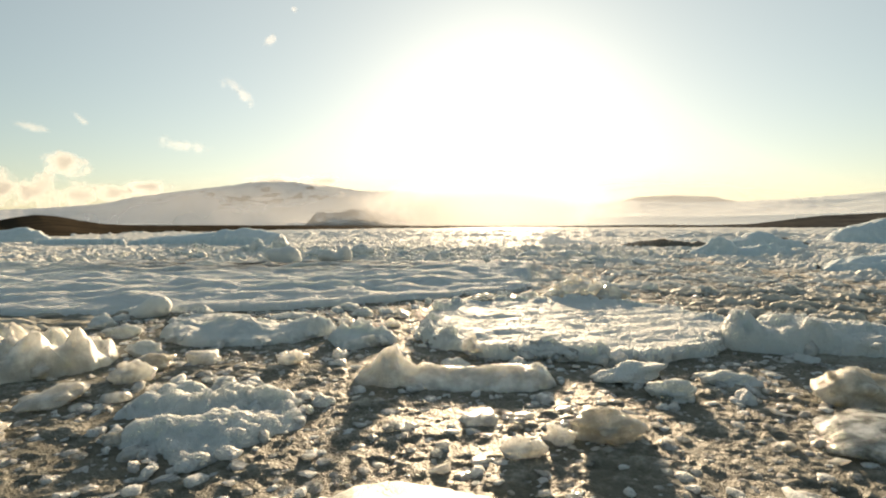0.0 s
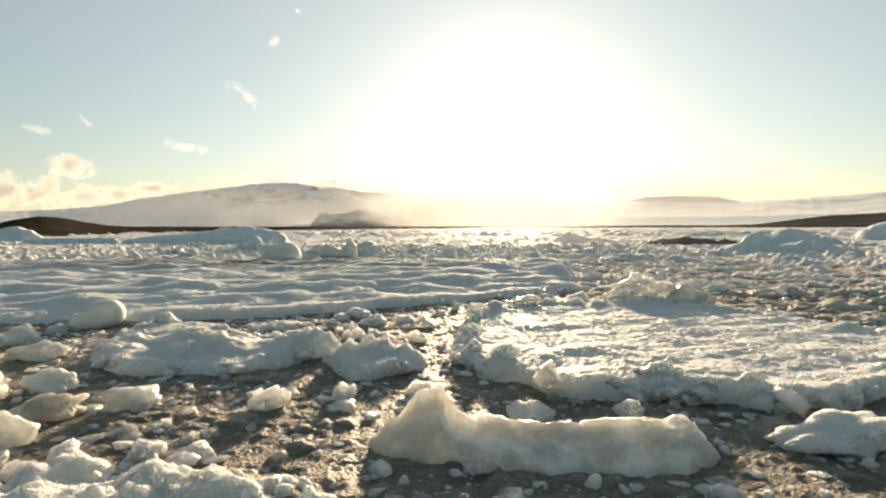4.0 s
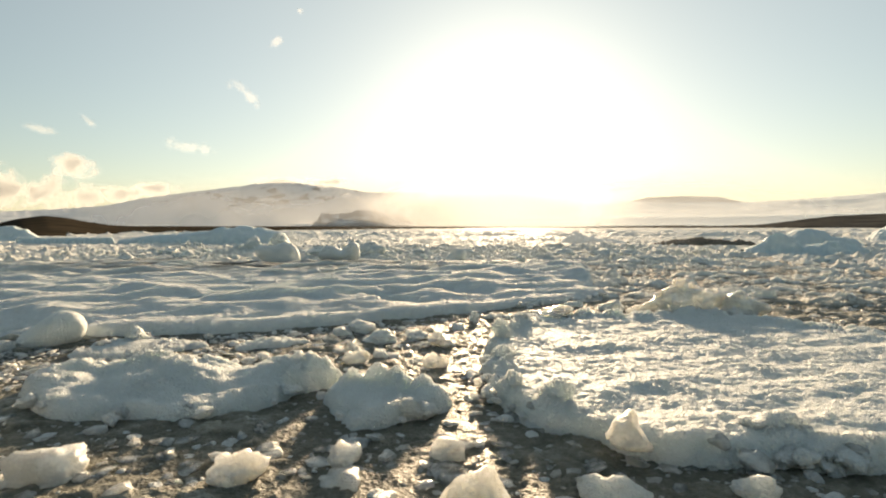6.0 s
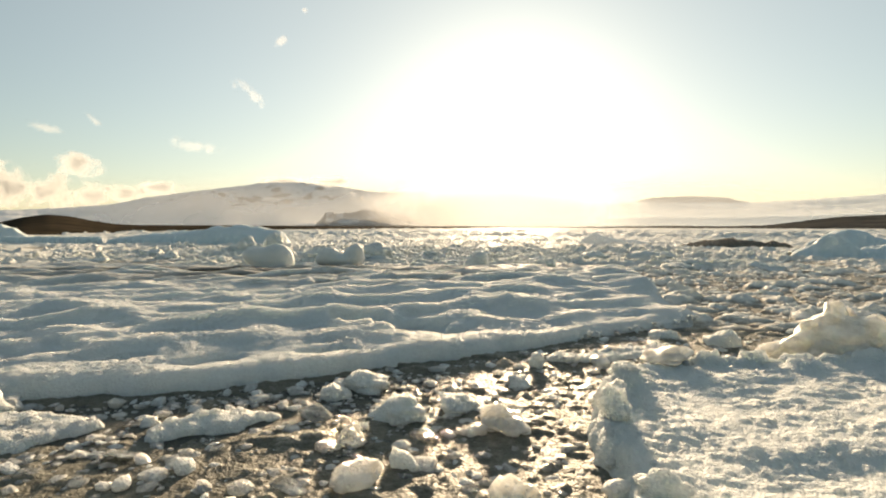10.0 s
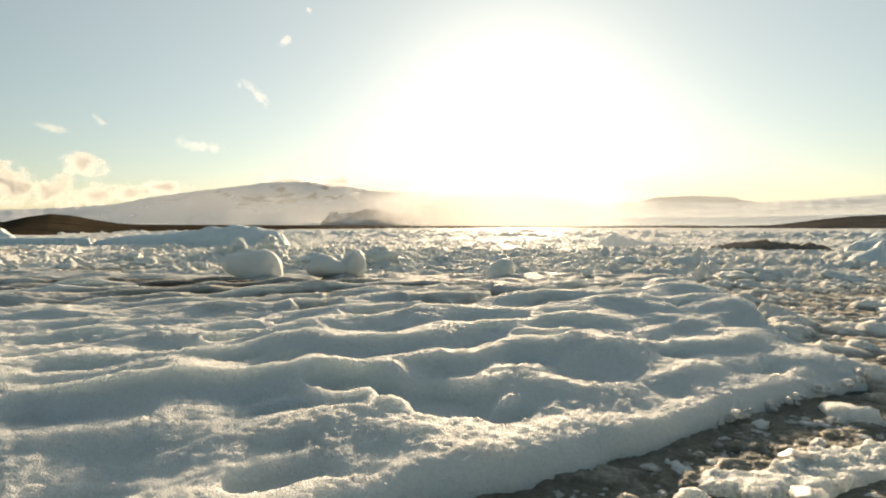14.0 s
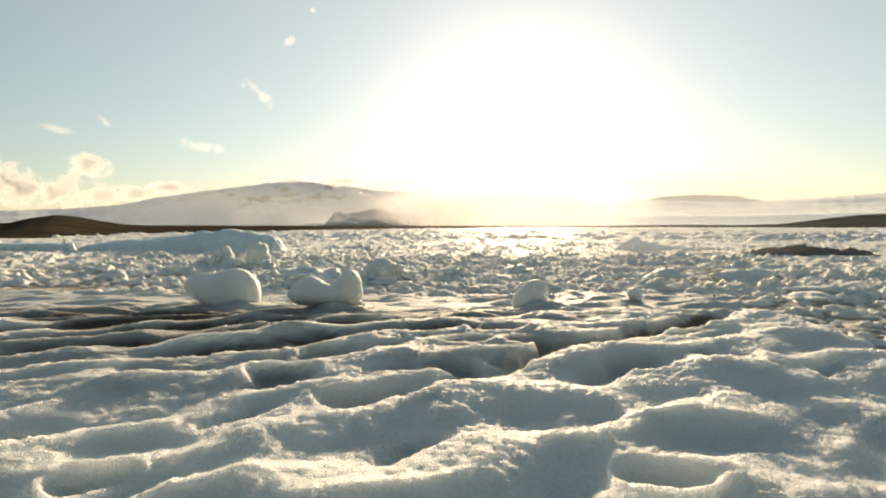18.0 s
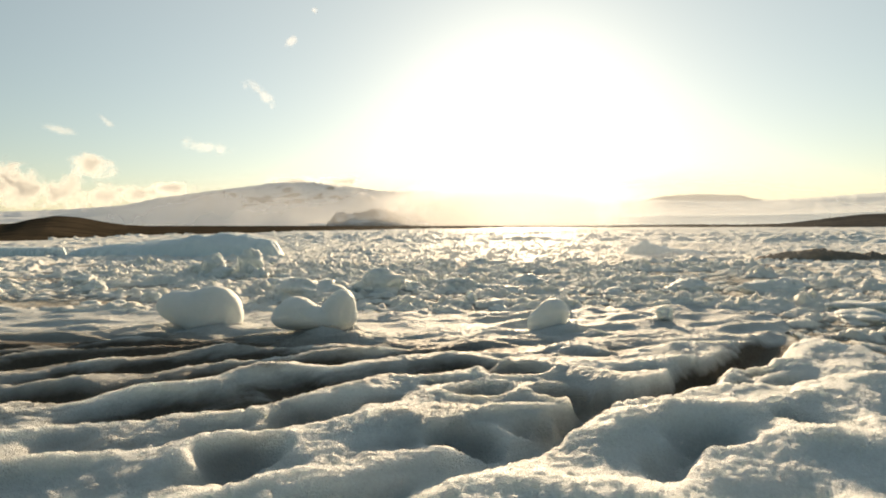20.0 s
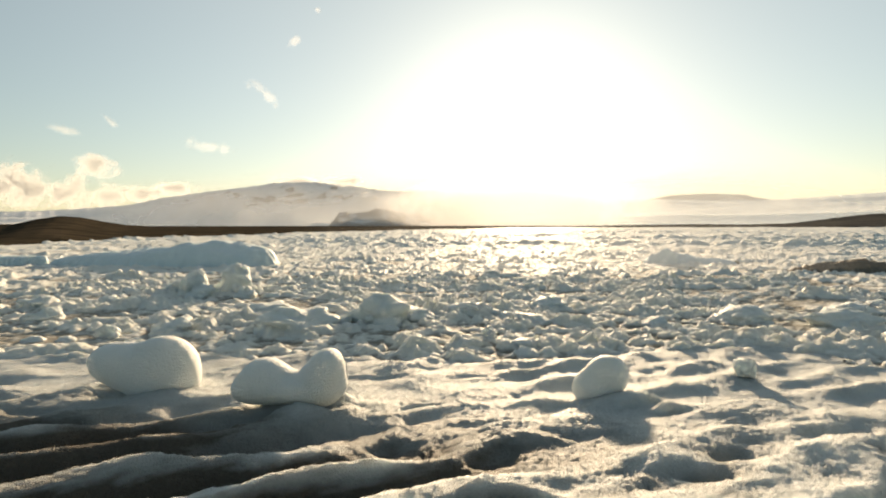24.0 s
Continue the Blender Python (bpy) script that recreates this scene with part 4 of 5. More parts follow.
def near_slush(X, Y):
    a = brash_height(X, Y, 0.42, 0.10)
    g1, _, own = worley(X / 0.085, Y / 0.085, 311)
    bits = np.clip(1 - (g1 / 0.55) ** 2, 0, 1) ** 0.7 * np.clip(own * 1.6 - 0.5, 0, 1)
    pools = perlin(X / 1.3, Y / 0.9, 313) + 0.5 * perlin(X / 0.5, Y / 0.4, 314)
    shards = 0.05 * plates(X / 0.27 + 0.25 * fbm(X / 0.2, Y / 0.2, 316, 2), Y / 0.27, 315, 0.45) + 0.014 * plates(X / 0.09, Y / 0.09, 318, 0.9)
    return shards * np.clip(0.55 + 0.8 * pools, 0.15, 1.2) + 0.4 * a * np.clip(0.3 + pools, 0.0, 1.3) + 0.014 * bits + 0.008 * fbm(X / 0.12, Y / 0.12, 312, 3) + 0.018 - 0.03 * np.clip(-pools - 0.3, 0, 1)


def packed_slush(X, Y):
    """Hand-sized to arm-long lumps packed in slush."""
    a = brash_height(X, Y, 0.85, 0.17) + brash_height(X - 9, Y + 4, 0.32, 0.08) + 0.05 * plates(X / 0.4, Y / 0.4, 331, 0.6)
    return a * np.clip(0.8 + 0.8 * perlin(X / 3.0, Y / 1.6, 333), 0.1, 1.4) + 0.012 * fbm(X / 0.15, Y / 0.15, 334, 3) + 0.02 * np.clip(perlin(X / 2.0, Y / 1.2, 335) + 0.4, -0.6, 1)


def near_mixed(X, Y):
    side = smooth(np.clip((np.abs(X + 0.2) - 6.2) / 2.2, 0, 1))
    off = inside(X, Y, chaikin(MAIN))
    lead = np.exp(-((off + 1.0 + 0.5 * perlin(X / 1.2, Y / 0.8, 337)) / 0.8) ** 2) * np.clip((-0.8 - X) / 1.5, 0, 1)  # open water along the large floe
    return (near_slush(X, Y) * (1 - side) + packed_slush(X, Y) * side) * (1 - 0.6 * lead) - 0.035 * lead


def field(X, Y, fine=1.0):
    a = brash_height(X, Y, 1.1, 0.25) + fine * brash_height(X + 40, Y - 13, 0.42, 0.15) + fine * 0.16 * plates(X / 0.6, Y / 0.45, 325, 0.9)
    swells = np.clip(0.8 + 0.9 * perlin(X / 7.0, Y / 3.0, 321), 0.15, 1.5)
    return np.maximum(a * swells + 0.03 * fbm(X / 0.25, Y / 0.25, 322, 3) + 0.02, 0.008)


def field_front(X, Y):
    """The packed field where it begins: it sinks away under the back of the main floe."""
    under = np.clip(inside(X, Y, chaikin(MAIN)) - 0.5, 0, 1.6)
    return field(X, Y) * smooth(np.clip((Y - 36.4) / 2.5, 0.45, 1)) * smooth(np.clip(1 - under / 0.8, 0, 1)) - 0.4 * under


def patch(name, x0, x1, y0, y1, step, fn, label, material, skip=(), under=0.12):
    lap = 0.6  # neighbouring patches overlap, and each dips under water at its border
    X, Y = np.meshgrid(spaced(x0 - lap, x1 + lap, step), spaced(y0 - lap, y1 + lap, step))
    dip = 0.5 * np.clip(1 - np.minimum(np.minimum(X - x0 + lap, x1 + lap - X), np.minimum(Y - y0 + lap, y1 + lap - Y)) / 0.5, 0, 1)
    free = clear_of_floes(X, Y, under)
    for a0, a1, b0, b1 in skip:
        free &= ~((X > a0) & (X < a1) & (Y > b0) & (Y < b1))
    keep = free[:-1, :-1] & free[1:, 1:] & free[:-1, 1:] & free[1:, :-1]
    return tagged(sheet(name, X, Y, fn(X, Y) - dip, keep, material), label, "brash ice", kind="stuff")


patch("slush_ice", -9.0, 8.5, 3.2, 21.6, 0.034, near_mixed, "grey slush of floating ice grains and small lumps", SLUSH, under=0.45)
patch("brash_ice", 3.4, 17, 21.6, 41, 0.06, packed_slush, "pale broken ice lumps packed in slush", ICE_FAR, under=0.8)
patch("slush_ice", 8.5, 17, 6, 21.6, 0.07, packed_slush, "grey slush of floating ice grains and small lumps", SLUSH)
patch("slush_ice", -20, -9.0, 6, 18, 0.08, packed_slush, "grey slush of floating ice grains and small lumps", SLUSH)
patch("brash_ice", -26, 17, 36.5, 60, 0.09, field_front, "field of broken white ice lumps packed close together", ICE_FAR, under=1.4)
patch("slush_ice", -48, 48, -30, 15.5, 0.3, packed_slush, "grey slush of floating ice grains and small lumps", SLUSH, ((-19.6, 16.6, 6.4, 40), (-8.8, 8.3, 3.4, 40)))
# the field beyond, spread like a fan so that its grain coarsens with distance
az, r = np.meshgrid(np.radians(np.r_[np.linspace(-56, -44, 30), np.linspace(-44, 44, 700)[1:], np.linspace(44, 52, 20)[1:]]), np.geomspace(22, 1500, 640))
X, Y = r * np.sin(az) - 1.0, r * np.cos(az) + 3.0
free = clear_of_floes(X, Y, 0.1) & ~((X > -26) & (X < 17) & (Y > 3) & (Y < 59.9)) & (Y > 14)
shore_r = np.interp(np.degrees(az), [-62, -38, -34, -28, -21, -10, 1, 12, 60], [110, 128, 145, 185, 225, 345, 520, 1450, 1450])
free &= r < shore_r + 4
keep = free[:-1, :-1] & free[1:, 1:] & free[:-1, 1:] & free[1:, :-1]
gone = np.maximum(np.maximum(X - 17, -26 - X), np.maximum(Y - 60, 14.5 - Y))
Z = field(X, Y, np.clip(1.5 - r / 110, 0, 1)) * smooth(np.clip(gone / 2.0, 0.05, 1)) * (1 + 0.6 * np.clip((r - 60) / 150, 0, 1))
coarse = smooth(np.clip((r - 55) / 90, 0, 1))
Z = Z * (1 - 0.5 * coarse) + coarse * (brash_height(X, Y, 2.8, 0.55) + 0.5 * brash_height(X + 70, Y + 31, 7.0, 0.8)) * np.clip(0.75 + 0.9 * perlin(X / 40.0, Y / 22.0, 341), 0.1, 1.5)
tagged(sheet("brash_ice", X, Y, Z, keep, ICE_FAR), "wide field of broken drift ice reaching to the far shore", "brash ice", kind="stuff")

# ---- stranded blocks and loose lumps ----


def ball_mesh(level):
    bm = bmesh.new()
    bmesh.ops.create_icosphere(bm, subdivisions=level, radius=1.0)
    v = np.array([x.co[:] for x in bm.verts])
    f = np.array([[x.index for x in y.verts] for y in bm.faces])
    bm.free()
    return v / np.linalg.norm(v, axis=1, keepdims=True), f


BALLS = {k: ball_mesh(k) for k in (1, 2, 3, 4, 5)}


def tri_mesh(name, verts, faces, material):
    me = bpy.data.meshes.new(name)
    me.from_pydata(verts.tolist(), [], faces.tolist())
    me.polygons.foreach_set("use_smooth", np.full(len(faces), True))
    me.materials.append(material)
    return me


def noise3(p, scale, seed):
    return (perlin(p[:, 0] / scale + 3.1 * seed, p[:, 1] / scale, seed) + perlin(p[:, 1] / scale, p[:, 2] / scale - 5.7, seed + 1) + perlin(p[:, 2] / scale + 9.0, p[:, 0] / scale, seed + 2)) / 2.0


def lump_mesh(name, size, level, material, seed, planes=8, softness=18.0, rough=0.09, knobs=0):
    """A worn angular lump: a rounded many-sided stone shape, with finer relief and knobs of refrozen crumbs."""
    rng = np.random.default_rng(seed)
    v, f = BALLS[level]
    k = np.arange(planes + 6) + 0.5
    tall, round_about = 1 - 2 * k / (planes + 6), k * 2.39996
    n = np.stack([np.sqrt(1 - tall ** 2) * np.cos(round_about), np.sqrt(1 - tall ** 2) * np.sin(round_about), tall], 1) + rng.normal(size=(planes + 6, 3)) * 0.28
    n /= np.linalg.norm(n, axis=1, keepdims=True)
    reach = rng.uniform(0.58, 1.0, planes + 6)
    facing = np.clip(v @ n.T, 0.02, None) / reach
    radius = (facing ** softness).sum(1) ** (-1.0 / softness)
    p = v * radius[:, None]
    creased = 0.5 - np.abs(noise3(p, 0.75, seed)) * 1.6
    fine = 0.5 - np.abs(noise3(p, 0.3, seed + 7)) * 1.6
    p = p * (1 + rough * (2.0 * creased + 1.2 * fine + 0.9 * noise3(p, 0.13, seed + 13)))[:, None]
    if knobs:
        way = rng.normal(size=(knobs, 3))
        way /= np.linalg.norm(way, axis=1, keepdims=True)
        spread, tall = rng.uniform(0.16, 0.5, knobs), rng.uniform(0.06, 0.34, knobs)
        apart = np.sqrt(np.clip(2 - 2 * v @ way.T, 0, None)) / spread
        p = p * (0.86 + (tall * np.clip(1 - apart ** 2, 0, 1) ** 0.6).max(1))[:, None]
    return tri_mesh(name, p * np.array(size), f, material)


def blob_mesh(name, blobs, level, material, seed, rough=0.02, blend=0.12):
    """A smooth union of ellipsoids (x, y, z, and half sizes), grown out from the middle along straight lines."""
    v, f = BALLS[level]
    low, high = np.zeros(len(v)), np.full(len(v), 4.0)

    def depth(p):
        total = 0
        for x, y, z, a, b, c in blobs:
            q = (p - (x, y, z)) / (a, b, c)
            total = total + np.exp(-(np.linalg.norm(q, axis=1) - 1) * min(a, b, c) / blend)
        return -blend * np.log(total + 1e-9)

    for _ in range(26):
        mid = (low + high) / 2
        out = depth(v * mid[:, None]) > 0
        low, high = np.where(out, low, mid), np.where(out, mid, high)
    p = v * low[:, None]
    p = p * (1 + rough * noise3(p, 0.5, seed) + rough * 0.4 * noise3(p, 0.15, seed + 3))[:, None]
    return tri_mesh(name, p, f, material)


def stand(name, me, place, turn, label, category, group):
    ob = new(name, me)
    ob.matrix_world = pose(*place, *turn)
    return tagged(ob, label, category, group)


# the three big blocks stranded at the back of the main floe
stand("ice_boulder", blob_mesh("ice_boulder", [(0.36, 0, 0.10, 0.60, 0.62, 0.62), (-0.36, 0, 0.10, 0.76, 0.54, 0.40), (0.66, 0, -0.14, 0.34, 0.46, 0.52), (0.1, 0, -0.1, 0.7, 0.5, 0.34)], 5, ICE_SMOOTH, 401, 0.035, 0.12),
      (-9.55, 35.0, 0.58), (0, 7, 0), "big smooth white ice boulder perched on the floe", "ice boulder", "stranded ice boulders")
stand("ice_boulder", blob_mesh("ice_boulder", [(0.58, 0, 0.06, 0.34, 0.46, 0.44), (0.66, 0, 0.30, 0.22, 0.34, 0.24), (-0.46, 0, 0.04, 0.44, 0.48, 0.36), (0.05, 0, -0.10, 0.82, 0.48, 0.26), (-0.72, 0, -0.10, 0.26, 0.4, 0.2)], 5, ICE_SMOOTH, 405, 0.045, 0.07),
      (-6.14, 33.6, 0.77), (0, 0, 0), "saddle-shaped smooth white ice boulder on a low pedestal", "ice boulder", "stranded ice boulders")
stand("ice_boulder", blob_mesh("ice_boulder", [(0.14, 0, 0.12, 0.36, 0.4, 0.36), (-0.14, 0, -0.10, 0.36, 0.38, 0.34), (0.2, 0, 0.26, 0.26, 0.3, 0.2), (-0.02, 0, -0.3, 0.26, 0.3, 0.22)], 5, ICE_SMOOTH, 413, 0.045, 0.08),
      (-0.55, 34.8, 0.46), (0, 0, 0), "rounded white ice boulder tilted on the floe", "ice boulder", "stranded ice boulders")
LUMPS = [lump_mesh("ice_lump", (0.5, 0.42, 0.34), 4 if k < 4 else 3, ICE_FIRN, 500 + k, softness=9.0, rough=0.08, knobs=34) for k in range(12)]
GLASSY = [lump_mesh("ice_lump", (0.5, 0.40, 0.32), 4 if k < 3 else 3, ICE_WET if k % 2 else ICE_CLEAR, 520 + k, softness=12.0, rough=0.09, knobs=16) for k in range(9)]
SLABS = [lump_mesh("ice_slab", (0.5, 0.36, 0.12), 4 if k < 2 else 3, ICE_FIRN, 540 + k, planes=6, knobs=24) for k in range(6)]
CRUST = [lump_mesh("rim_lump", (0.5, 0.44, 0.38), 3, ICE_FIRN, 580 + k, rough=0.09, knobs=30) for k in range(8)]
CRUST_GLASS = [lump_mesh("rim_lump", (0.5, 0.44, 0.38), 3, ICE_CLEAR, 590 + k, rough=0.09, knobs=30) for k in range(5)]


def rim_lumps(parent, ring, n, top, seed, glassy, low=0.08, high=0.40):
    """Lumps frozen to a floe's rim, parts of the floe."""
    rng = np.random.default_rng(seed)
    steps = np.linalg.norm(np.roll(ring, -1, 0) - ring, axis=1)
    middle = ring.mean(0)
    for _ in range(n):
        k = rng.choice(len(ring), p=steps / steps.sum())
        at = ring[k] + rng.random() * (ring[(k + 1) % len(ring)] - ring[k])
        inward = (middle - at) / np.linalg.norm(middle - at)
        at = at + inward * rng.uniform(-0.08, 0.32)
        size = low * (high / low) ** (rng.random() ** 1.3)
        meshes = CRUST_GLASS if (glassy or rng.random() < 0.3) else CRUST
        ob = new("rim_lump", meshes[int(rng.integers(len(meshes)))])
        ob.parent = parent
        tagged(ob, "jagged lump of ice frozen to the rim")
        ob.matrix_local = pose(at[0], at[1], top * rng.uniform(0.3, 0.95), *rng.uniform(-30, 30, 2), rng.uniform(0, 360)) @ Matrix.Diagonal((size, size, size * rng.uniform(0.6, 1.1), 1))


for parent, ring, n, top, seed, material in RIMS:
    rim_lumps(parent, ring, n, top, seed, material is ICE_CLEAR)
rim_lumps(MAIN_FLOE, chaikin([(0.2, 20.2), (2.0, 21.4), (3.4, 22.1), (3.9, 23.0), (3.2, 22.0), (1.8, 21.2)]), 34, 0.16, 77, False, 0.06, 0.26)


def lump(x, y, size, height=None, kind="white", tilt=0.0, spin=None, sink=0.35, label=None, base=0.0, k=None, hero=False):
    """One loose lump, by its width, half under water or resting on the given base."""
    meshes, words = {"white": (LUMPS, "worn lump of white ice floating in slush"), "glass": (GLASSY, "wet glassy lump of old ice floating in slush"),
                     "slab": (SLABS, "thin slab of white ice floating in slush")}[kind]
    few = {"white": 4, "glass": 3, "slab": 2}[kind]
    me = meshes[k if k is not None else int(RNG.integers(few)) if hero else int(RNG.integers(few, len(meshes)))]
    ob = new("ice_slab" if kind == "slab" else "ice_lump", me)
    tall = height or size * (0.3 if kind == "slab" else 0.7)
    flat = 0.24 if kind == "slab" else 0.68
    spin = float(RNG.uniform(0, 360)) if spin is None else spin
    ob.matrix_world = pose(x, y, base + tall * (0.5 - sink), tilt, tilt * 0.5, spin) @ Matrix.Diagonal((size, size, tall / flat, 1))
    return tagged(ob, label or words, "ice lump", "loose ice lumps")


# lumps that stand out along the way
for x, y, size, tall, kind in (
        (-2.1, 16.5, 0.72, 0.3, "white"), (-1.5, 16.75, 0.5, 0.28, "white"), (-1.05, 16.15, 0.6, 0.32, "glass"), (-2.5, 15.75, 0.36, 0.3, "glass"), (-0.75, 17.7, 0.48, 0.2, "slab"),
        (-2.65, 17.6, 0.75, 0.3, "white"), (-0.35, 18.7, 0.4, 0.25, "slab"), (-1.1, 14.6, 0.4, 0.3, "glass"), (-2.3, 14.9, 0.5, 0.28, "glass"),
        (3.1, 9.9, 1.25, 0.42, "slab"), (3.4, 8.9, 0.8, 0.32, "slab"), (4.6, 9.6, 0.9, 0.34, "slab"), (2.1, 7.4, 0.95, 0.55, "glass"), (1.5, 7.2, 0.45, 0.3, "white"), (1.0, 6.8, 0.55, 0.3, "glass"),
        (5.9, 8.7, 1.3, 0.8, "glass"), (-4.8, 9.7, 0.7, 0.5, "white"), (-5.3, 8.6, 1.0, 0.35, "glass"), (-5.0, 10.6, 0.8, 0.4, "white"), (-4.2, 11.0, 0.8, 0.4, "white"),
        (-5.6, 11.6, 0.7, 0.4, "white"), (-6.5, 16.4, 0.5, 0.4, "white"), (-8.2, 14.5, 0.9, 0.5, "white"), (-7.0, 13.4, 0.8, 0.45, "white"),
        (-3.6, 7.2, 0.4, 0.2, "glass"), (-5.3, 7.2, 0.8, 0.3, "glass"), (-4.7, 6.4, 0.6, 0.3, "white"), (-0.4, 7.6, 0.5, 0.2, "glass"), (0.6, 7.9, 0.7, 0.22, "glass"),
        (-0.9, 11.4, 0.42, 0.3, "glass"), (0.35, 10.6, 0.55, 0.3, "slab"), (-1.8, 11.2, 0.4, 0.3, "white"), (-2.6, 10.9, 0.5, 0.36, "glass"), (1.4, 10.6, 0.4, 0.22, "slab")):
    lump(x, y, size, tall, "glass" if y < 11.5 and kind == "white" else kind, float(RNG.uniform(-12, 12)), hero=True)
stand("ice_lump", blob_mesh("ice_lump", [(0.2, 0, 0.10, 0.30, 0.34, 0.26), (-0.16, 0, -0.06, 0.44, 0.36, 0.24)], 5, ICE_SMOOTH, 441, 0.04), (-7.91, 16.30, 0.16), (0, -12, 8), "smooth rounded lump of white ice against the large floe", "ice lump", "loose ice lumps")
big = lump(5.1, 7.1, 1.7, 0.5, "glass", label="dark clear slab of old ice awash in slush", k=2)
big.data = lump_mesh("ice_lump", (0.5, 0.4, 0.32), 4, ICE_DARK, 560, softness=14)
# on the rim of the flat floe
for x, y, size, tall, kind, words in (
        (0.63, 11.2, 0.52, 0.46, "glass", "round lump of glassy ice on the floe's rim"), (2.05, 11.5, 0.7, 0.34, "white", "flat-topped lump of white ice on the floe's rim"),
        (0.25, 12.3, 0.55, 0.38, "white", "white ice lump on the floe's rim"), (-0.15, 12.9, 0.4, 0.36, "white", "white ice lump on the floe's rim"), (0.0, 15.9, 0.4, 0.5, "white", "upright white ice lump on the floe's rim"),
        (-0.15, 14.3, 0.45, 0.36, "white", "white ice lump on the floe's rim"), (1.35, 18.15, 0.95, 0.34, "glass", "wedge of bright glassy ice lying on the floe"),
        (0.5, 17.3, 0.6, 0.4, "white", "white ice lump on the floe's rim")):
    lump(x, y, size * 0.85, tall * 0.85, kind, float(RNG.uniform(-20, 20)), sink=0.3, base=0.2, label=words, hero=True)
stand("ice_block", lump_mesh("ice_block", (1.05, 0.8, 0.62), 5, ICE_CLEAR, 431, planes=10, rough=0.11, knobs=40), (4.45, 19.4, 0.22), (0, -6, 20), "large jagged translucent block of white ice beside the floe", "ice block", "ice blocks")
stand("ice_block", lump_mesh("ice_block", (0.8, 0.6, 0.4), 4, ICE_CLEAR, 433, planes=10, rough=0.11, knobs=40), (5.6, 19.2, 0.14), (5, 8, 70), "smaller jagged block of white ice beside the floe", "ice block", "ice blocks")

# rubble of larger lumps behind the main floe
for x, y, size, tall in ((-16.5, 51.3, 2.1, 2.1), (-14.8, 52.4, 2.4, 2.1), (-15.9, 50.4, 1.5, 1.1), (-13.6, 50.6, 1.3, 0.9), (-17.9, 52.4, 1.6, 1.0), (-8.8, 42.2, 3.4, 1.25), (-6.0, 43.6, 2.3, 1.75), (-5.0, 44.4, 1.7, 0.9),
                         (-10.6, 45.2, 2.2, 0.9), (-3.0, 46.0, 2.6, 0.8), (-0.8, 44.0, 1.6, 0.6), (-2.4, 41.0, 0.6, 0.7), (-3.2, 40.0, 0.7, 0.55), (0.3, 47.5, 2.2, 0.7), (-12.6, 41.8, 1.4, 0.8), (-14.2, 41.0, 1.1, 0.7),
                         (-18.5, 44.0, 1.6, 0.8), (-21.0, 47.0, 1.8, 0.9), (6.8, 44.5, 2.4, 0.8), (9.5, 43.2, 2.6, 0.9), (11.5, 46.0, 2.2, 0.7), (3.4, 43.6, 1.4, 0.5), (13.0, 37.0, 2.0, 0.6), (10.2, 39.0, 2.6, 0.7), (8.9, 37.2, 2.2, 0.6)):
    lump(x, y, size, tall, "white", float(RNG.uniform(-8, 8)), label="big rounded lump of white drift ice", hero=True)
lump(2.9, 36.3, 0.6, 0.55, "white", 8, base=main_top(2.9, 36.3), sink=0.2, label="small ice lump lying on the floe")

count = 0
while count < 95:  # loose lumps in the slush nearest the way
    x, y = float(RNG.uniform(-9, 15)), float(RNG.uniform(5, 40))
    if not clear_of_floes(np.array([x]), np.array([y]), -0.15)[0]:
        continue
    size = float(RNG.uniform(0.22, 0.6)) * (1.0 if y < 20 else 1.5)
    lump(x, y, size, size * float(RNG.uniform(0.35, 0.7)), (("glass", "glass", "slab", "white") if y < 20 else ("white", "white", "glass", "slab"))[int(RNG.integers(4))], float(RNG.uniform(-15, 15)), sink=0.5)
    count += 1
count = 0
while count < 120:
    x, y = float(RNG.uniform(-25, 22)), float(RNG.uniform(37, 75))
    if not clear_of_floes(np.array([x]), np.array([y]), -0.4)[0]:
        continue
    size = float(RNG.uniform(0.4, 1.3))
    lump(x, y, size, size * float(RNG.uniform(0.3, 0.55)), "white", float(RNG.uniform(-15, 15)), label="worn lump of white drift ice in a packed field")
    count += 1


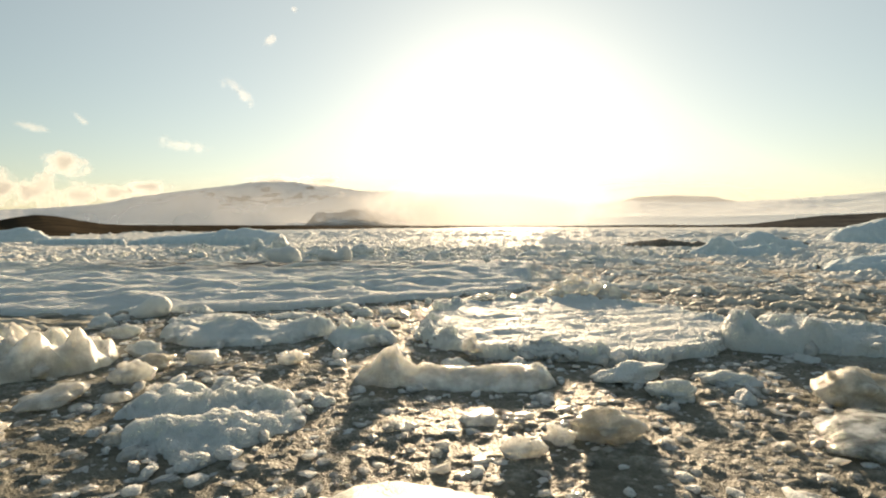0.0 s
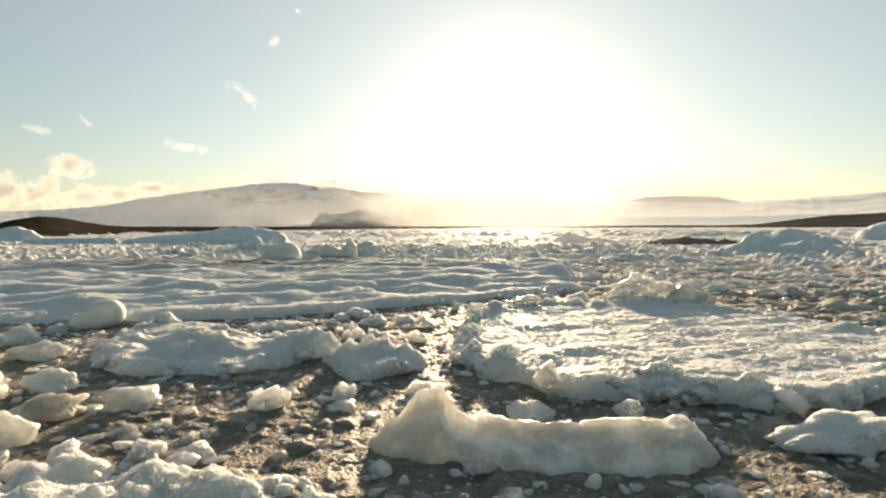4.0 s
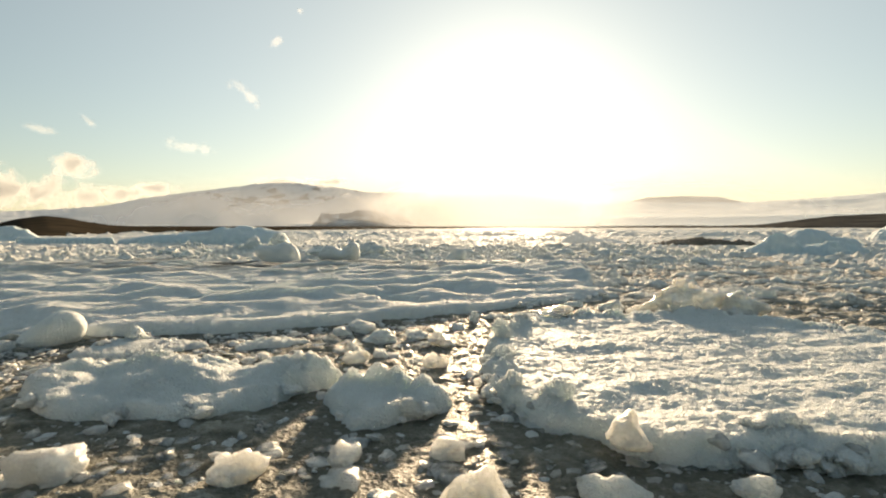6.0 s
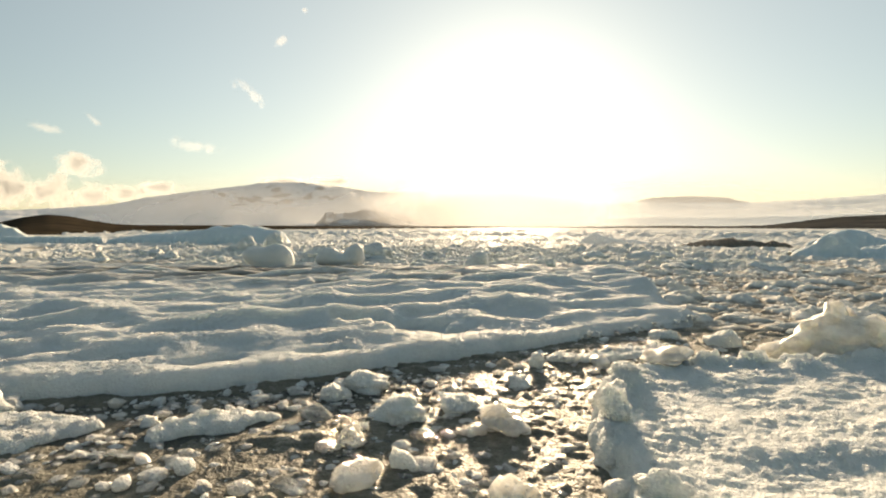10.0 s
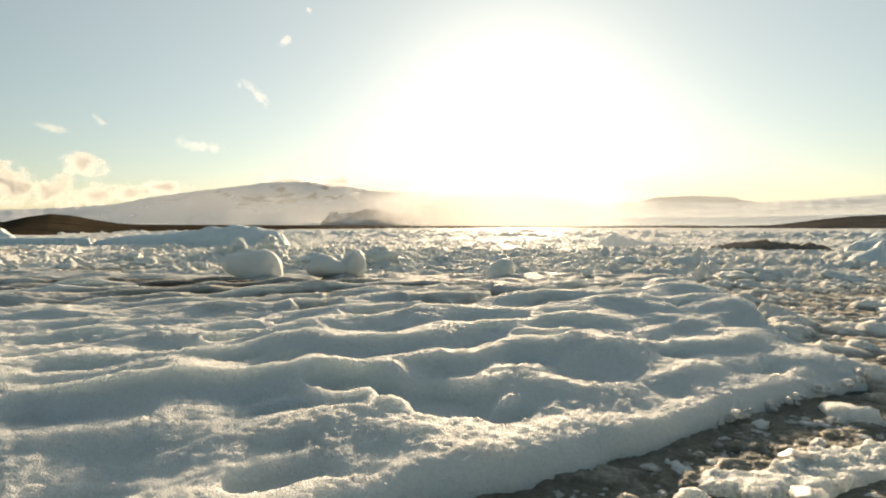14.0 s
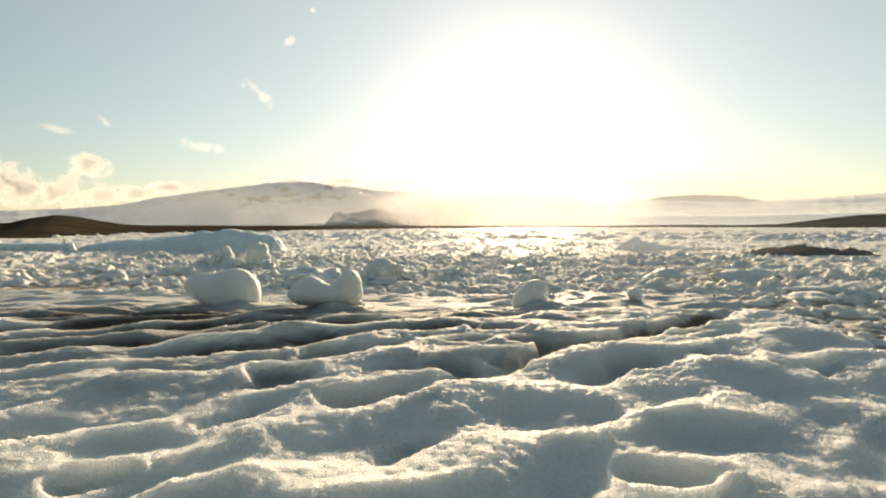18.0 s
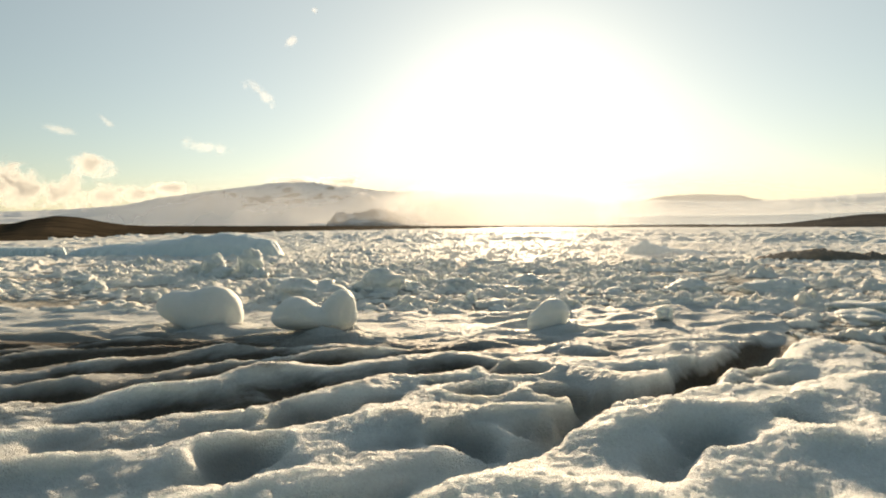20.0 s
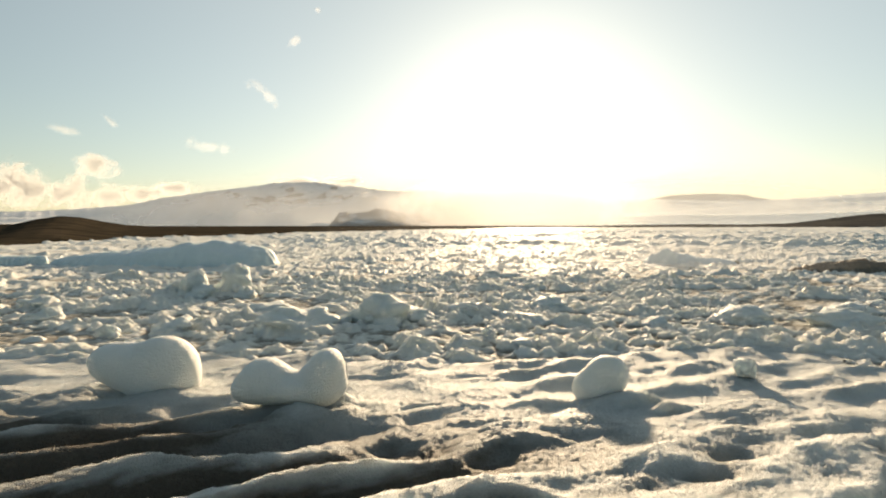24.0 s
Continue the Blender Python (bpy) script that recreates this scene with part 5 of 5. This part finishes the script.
def scattered(name, n, x0, x1, y0, y1, low, high, material, label, seed, margin=-0.05, level=1, flat=(0.3, 0.8)):
    """Very many small bits of ice in one mesh."""
    rng = np.random.default_rng(seed)
    v, f = BALLS[level]
    shapes = []
    for k in range(8):
        n3 = np.r_[rng.normal(size=(7, 3)), np.eye(3), -np.eye(3)]
        n3 /= np.linalg.norm(n3, axis=1, keepdims=True)
        facing = np.clip(v @ n3.T, 0.02, None) / rng.uniform(0.55, 1.0, 13)
        shapes.append(v * ((facing ** 14).sum(1) ** (-1 / 14))[:, None])
    x, y = rng.uniform(x0, x1, n * 3), rng.uniform(y0, y1, n * 3)
    thick = perlin(x / 1.5, y / 1.0, seed) > rng.uniform(-0.9, 0.6, n * 3)
    free = clear_of_floes(x, y, margin) & thick
    x, y = x[free][:n], y[free][:n]
    verts, faces = [], []
    for k, (px, py) in enumerate(zip(x, y)):
        s = low * (high / low) ** (rng.random() ** 1.8)
        a, c = rng.uniform(0, 6.28), rng.uniform(-0.4, 0.4)
        p = shapes[k % 8] * (s, s * rng.uniform(0.6, 1.0), s * rng.uniform(*flat))
        q = np.stack([p[:, 0] * math.cos(a) - p[:, 1] * math.sin(a), p[:, 0] * math.sin(a) + p[:, 1] * math.cos(a), p[:, 2] + p[:, 0] * c], 1)
        verts.append(q + (px, py, s * rng.uniform(-0.25, 0.2)))
        faces.append(f + k * len(v))
    me = tri_mesh(name, np.concatenate(verts), np.concatenate(faces), material)
    me.polygons.foreach_set("use_smooth", np.full(len(me.polygons), False))
    return tagged(new(name, me), label, "brash ice", kind="stuff")


scattered("ice_bits", 9000, -8.5, 8.5, 4.2, 21, 0.015, 0.06, ICE_CLEAR, "small glassy ice bits drifting in slush", 601)
scattered("ice_bits", 6000, -9, 9, 4.2, 21.5, 0.012, 0.05, ICE_WET, "small grey ice bits drifting in slush", 602)
scattered("ice_bits", 3000, -8.5, 8.5, 4.5, 21, 0.04, 0.13, ICE_WET, "wet glassy ice pieces drifting in slush", 604)
scattered("ice_bits", 1500, -9, 9, 4.5, 21.5, 0.05, 0.15, ICE_CLEAR, "cloudy glassy ice pieces drifting in slush", 605, level=2)
scattered("ice_bits", 2500, 3.5, 16, 20, 41, 0.04, 0.2, ICE_FIRN, "small white ice bits drifting in slush", 603)
scattered("ice_bits", 2600, -8.5, 8.5, 4.5, 21, 0.03, 0.12, ICE_FIRN, "small white lumps of ice drifting in slush", 606, level=2)
scattered("ice_bits", 1500, -8.5, 8.5, 4.5, 17, 0.06, 0.24, ICE_PLATE, "thin clear plates of ice lying in slush", 607, level=2, flat=(0.12, 0.3))
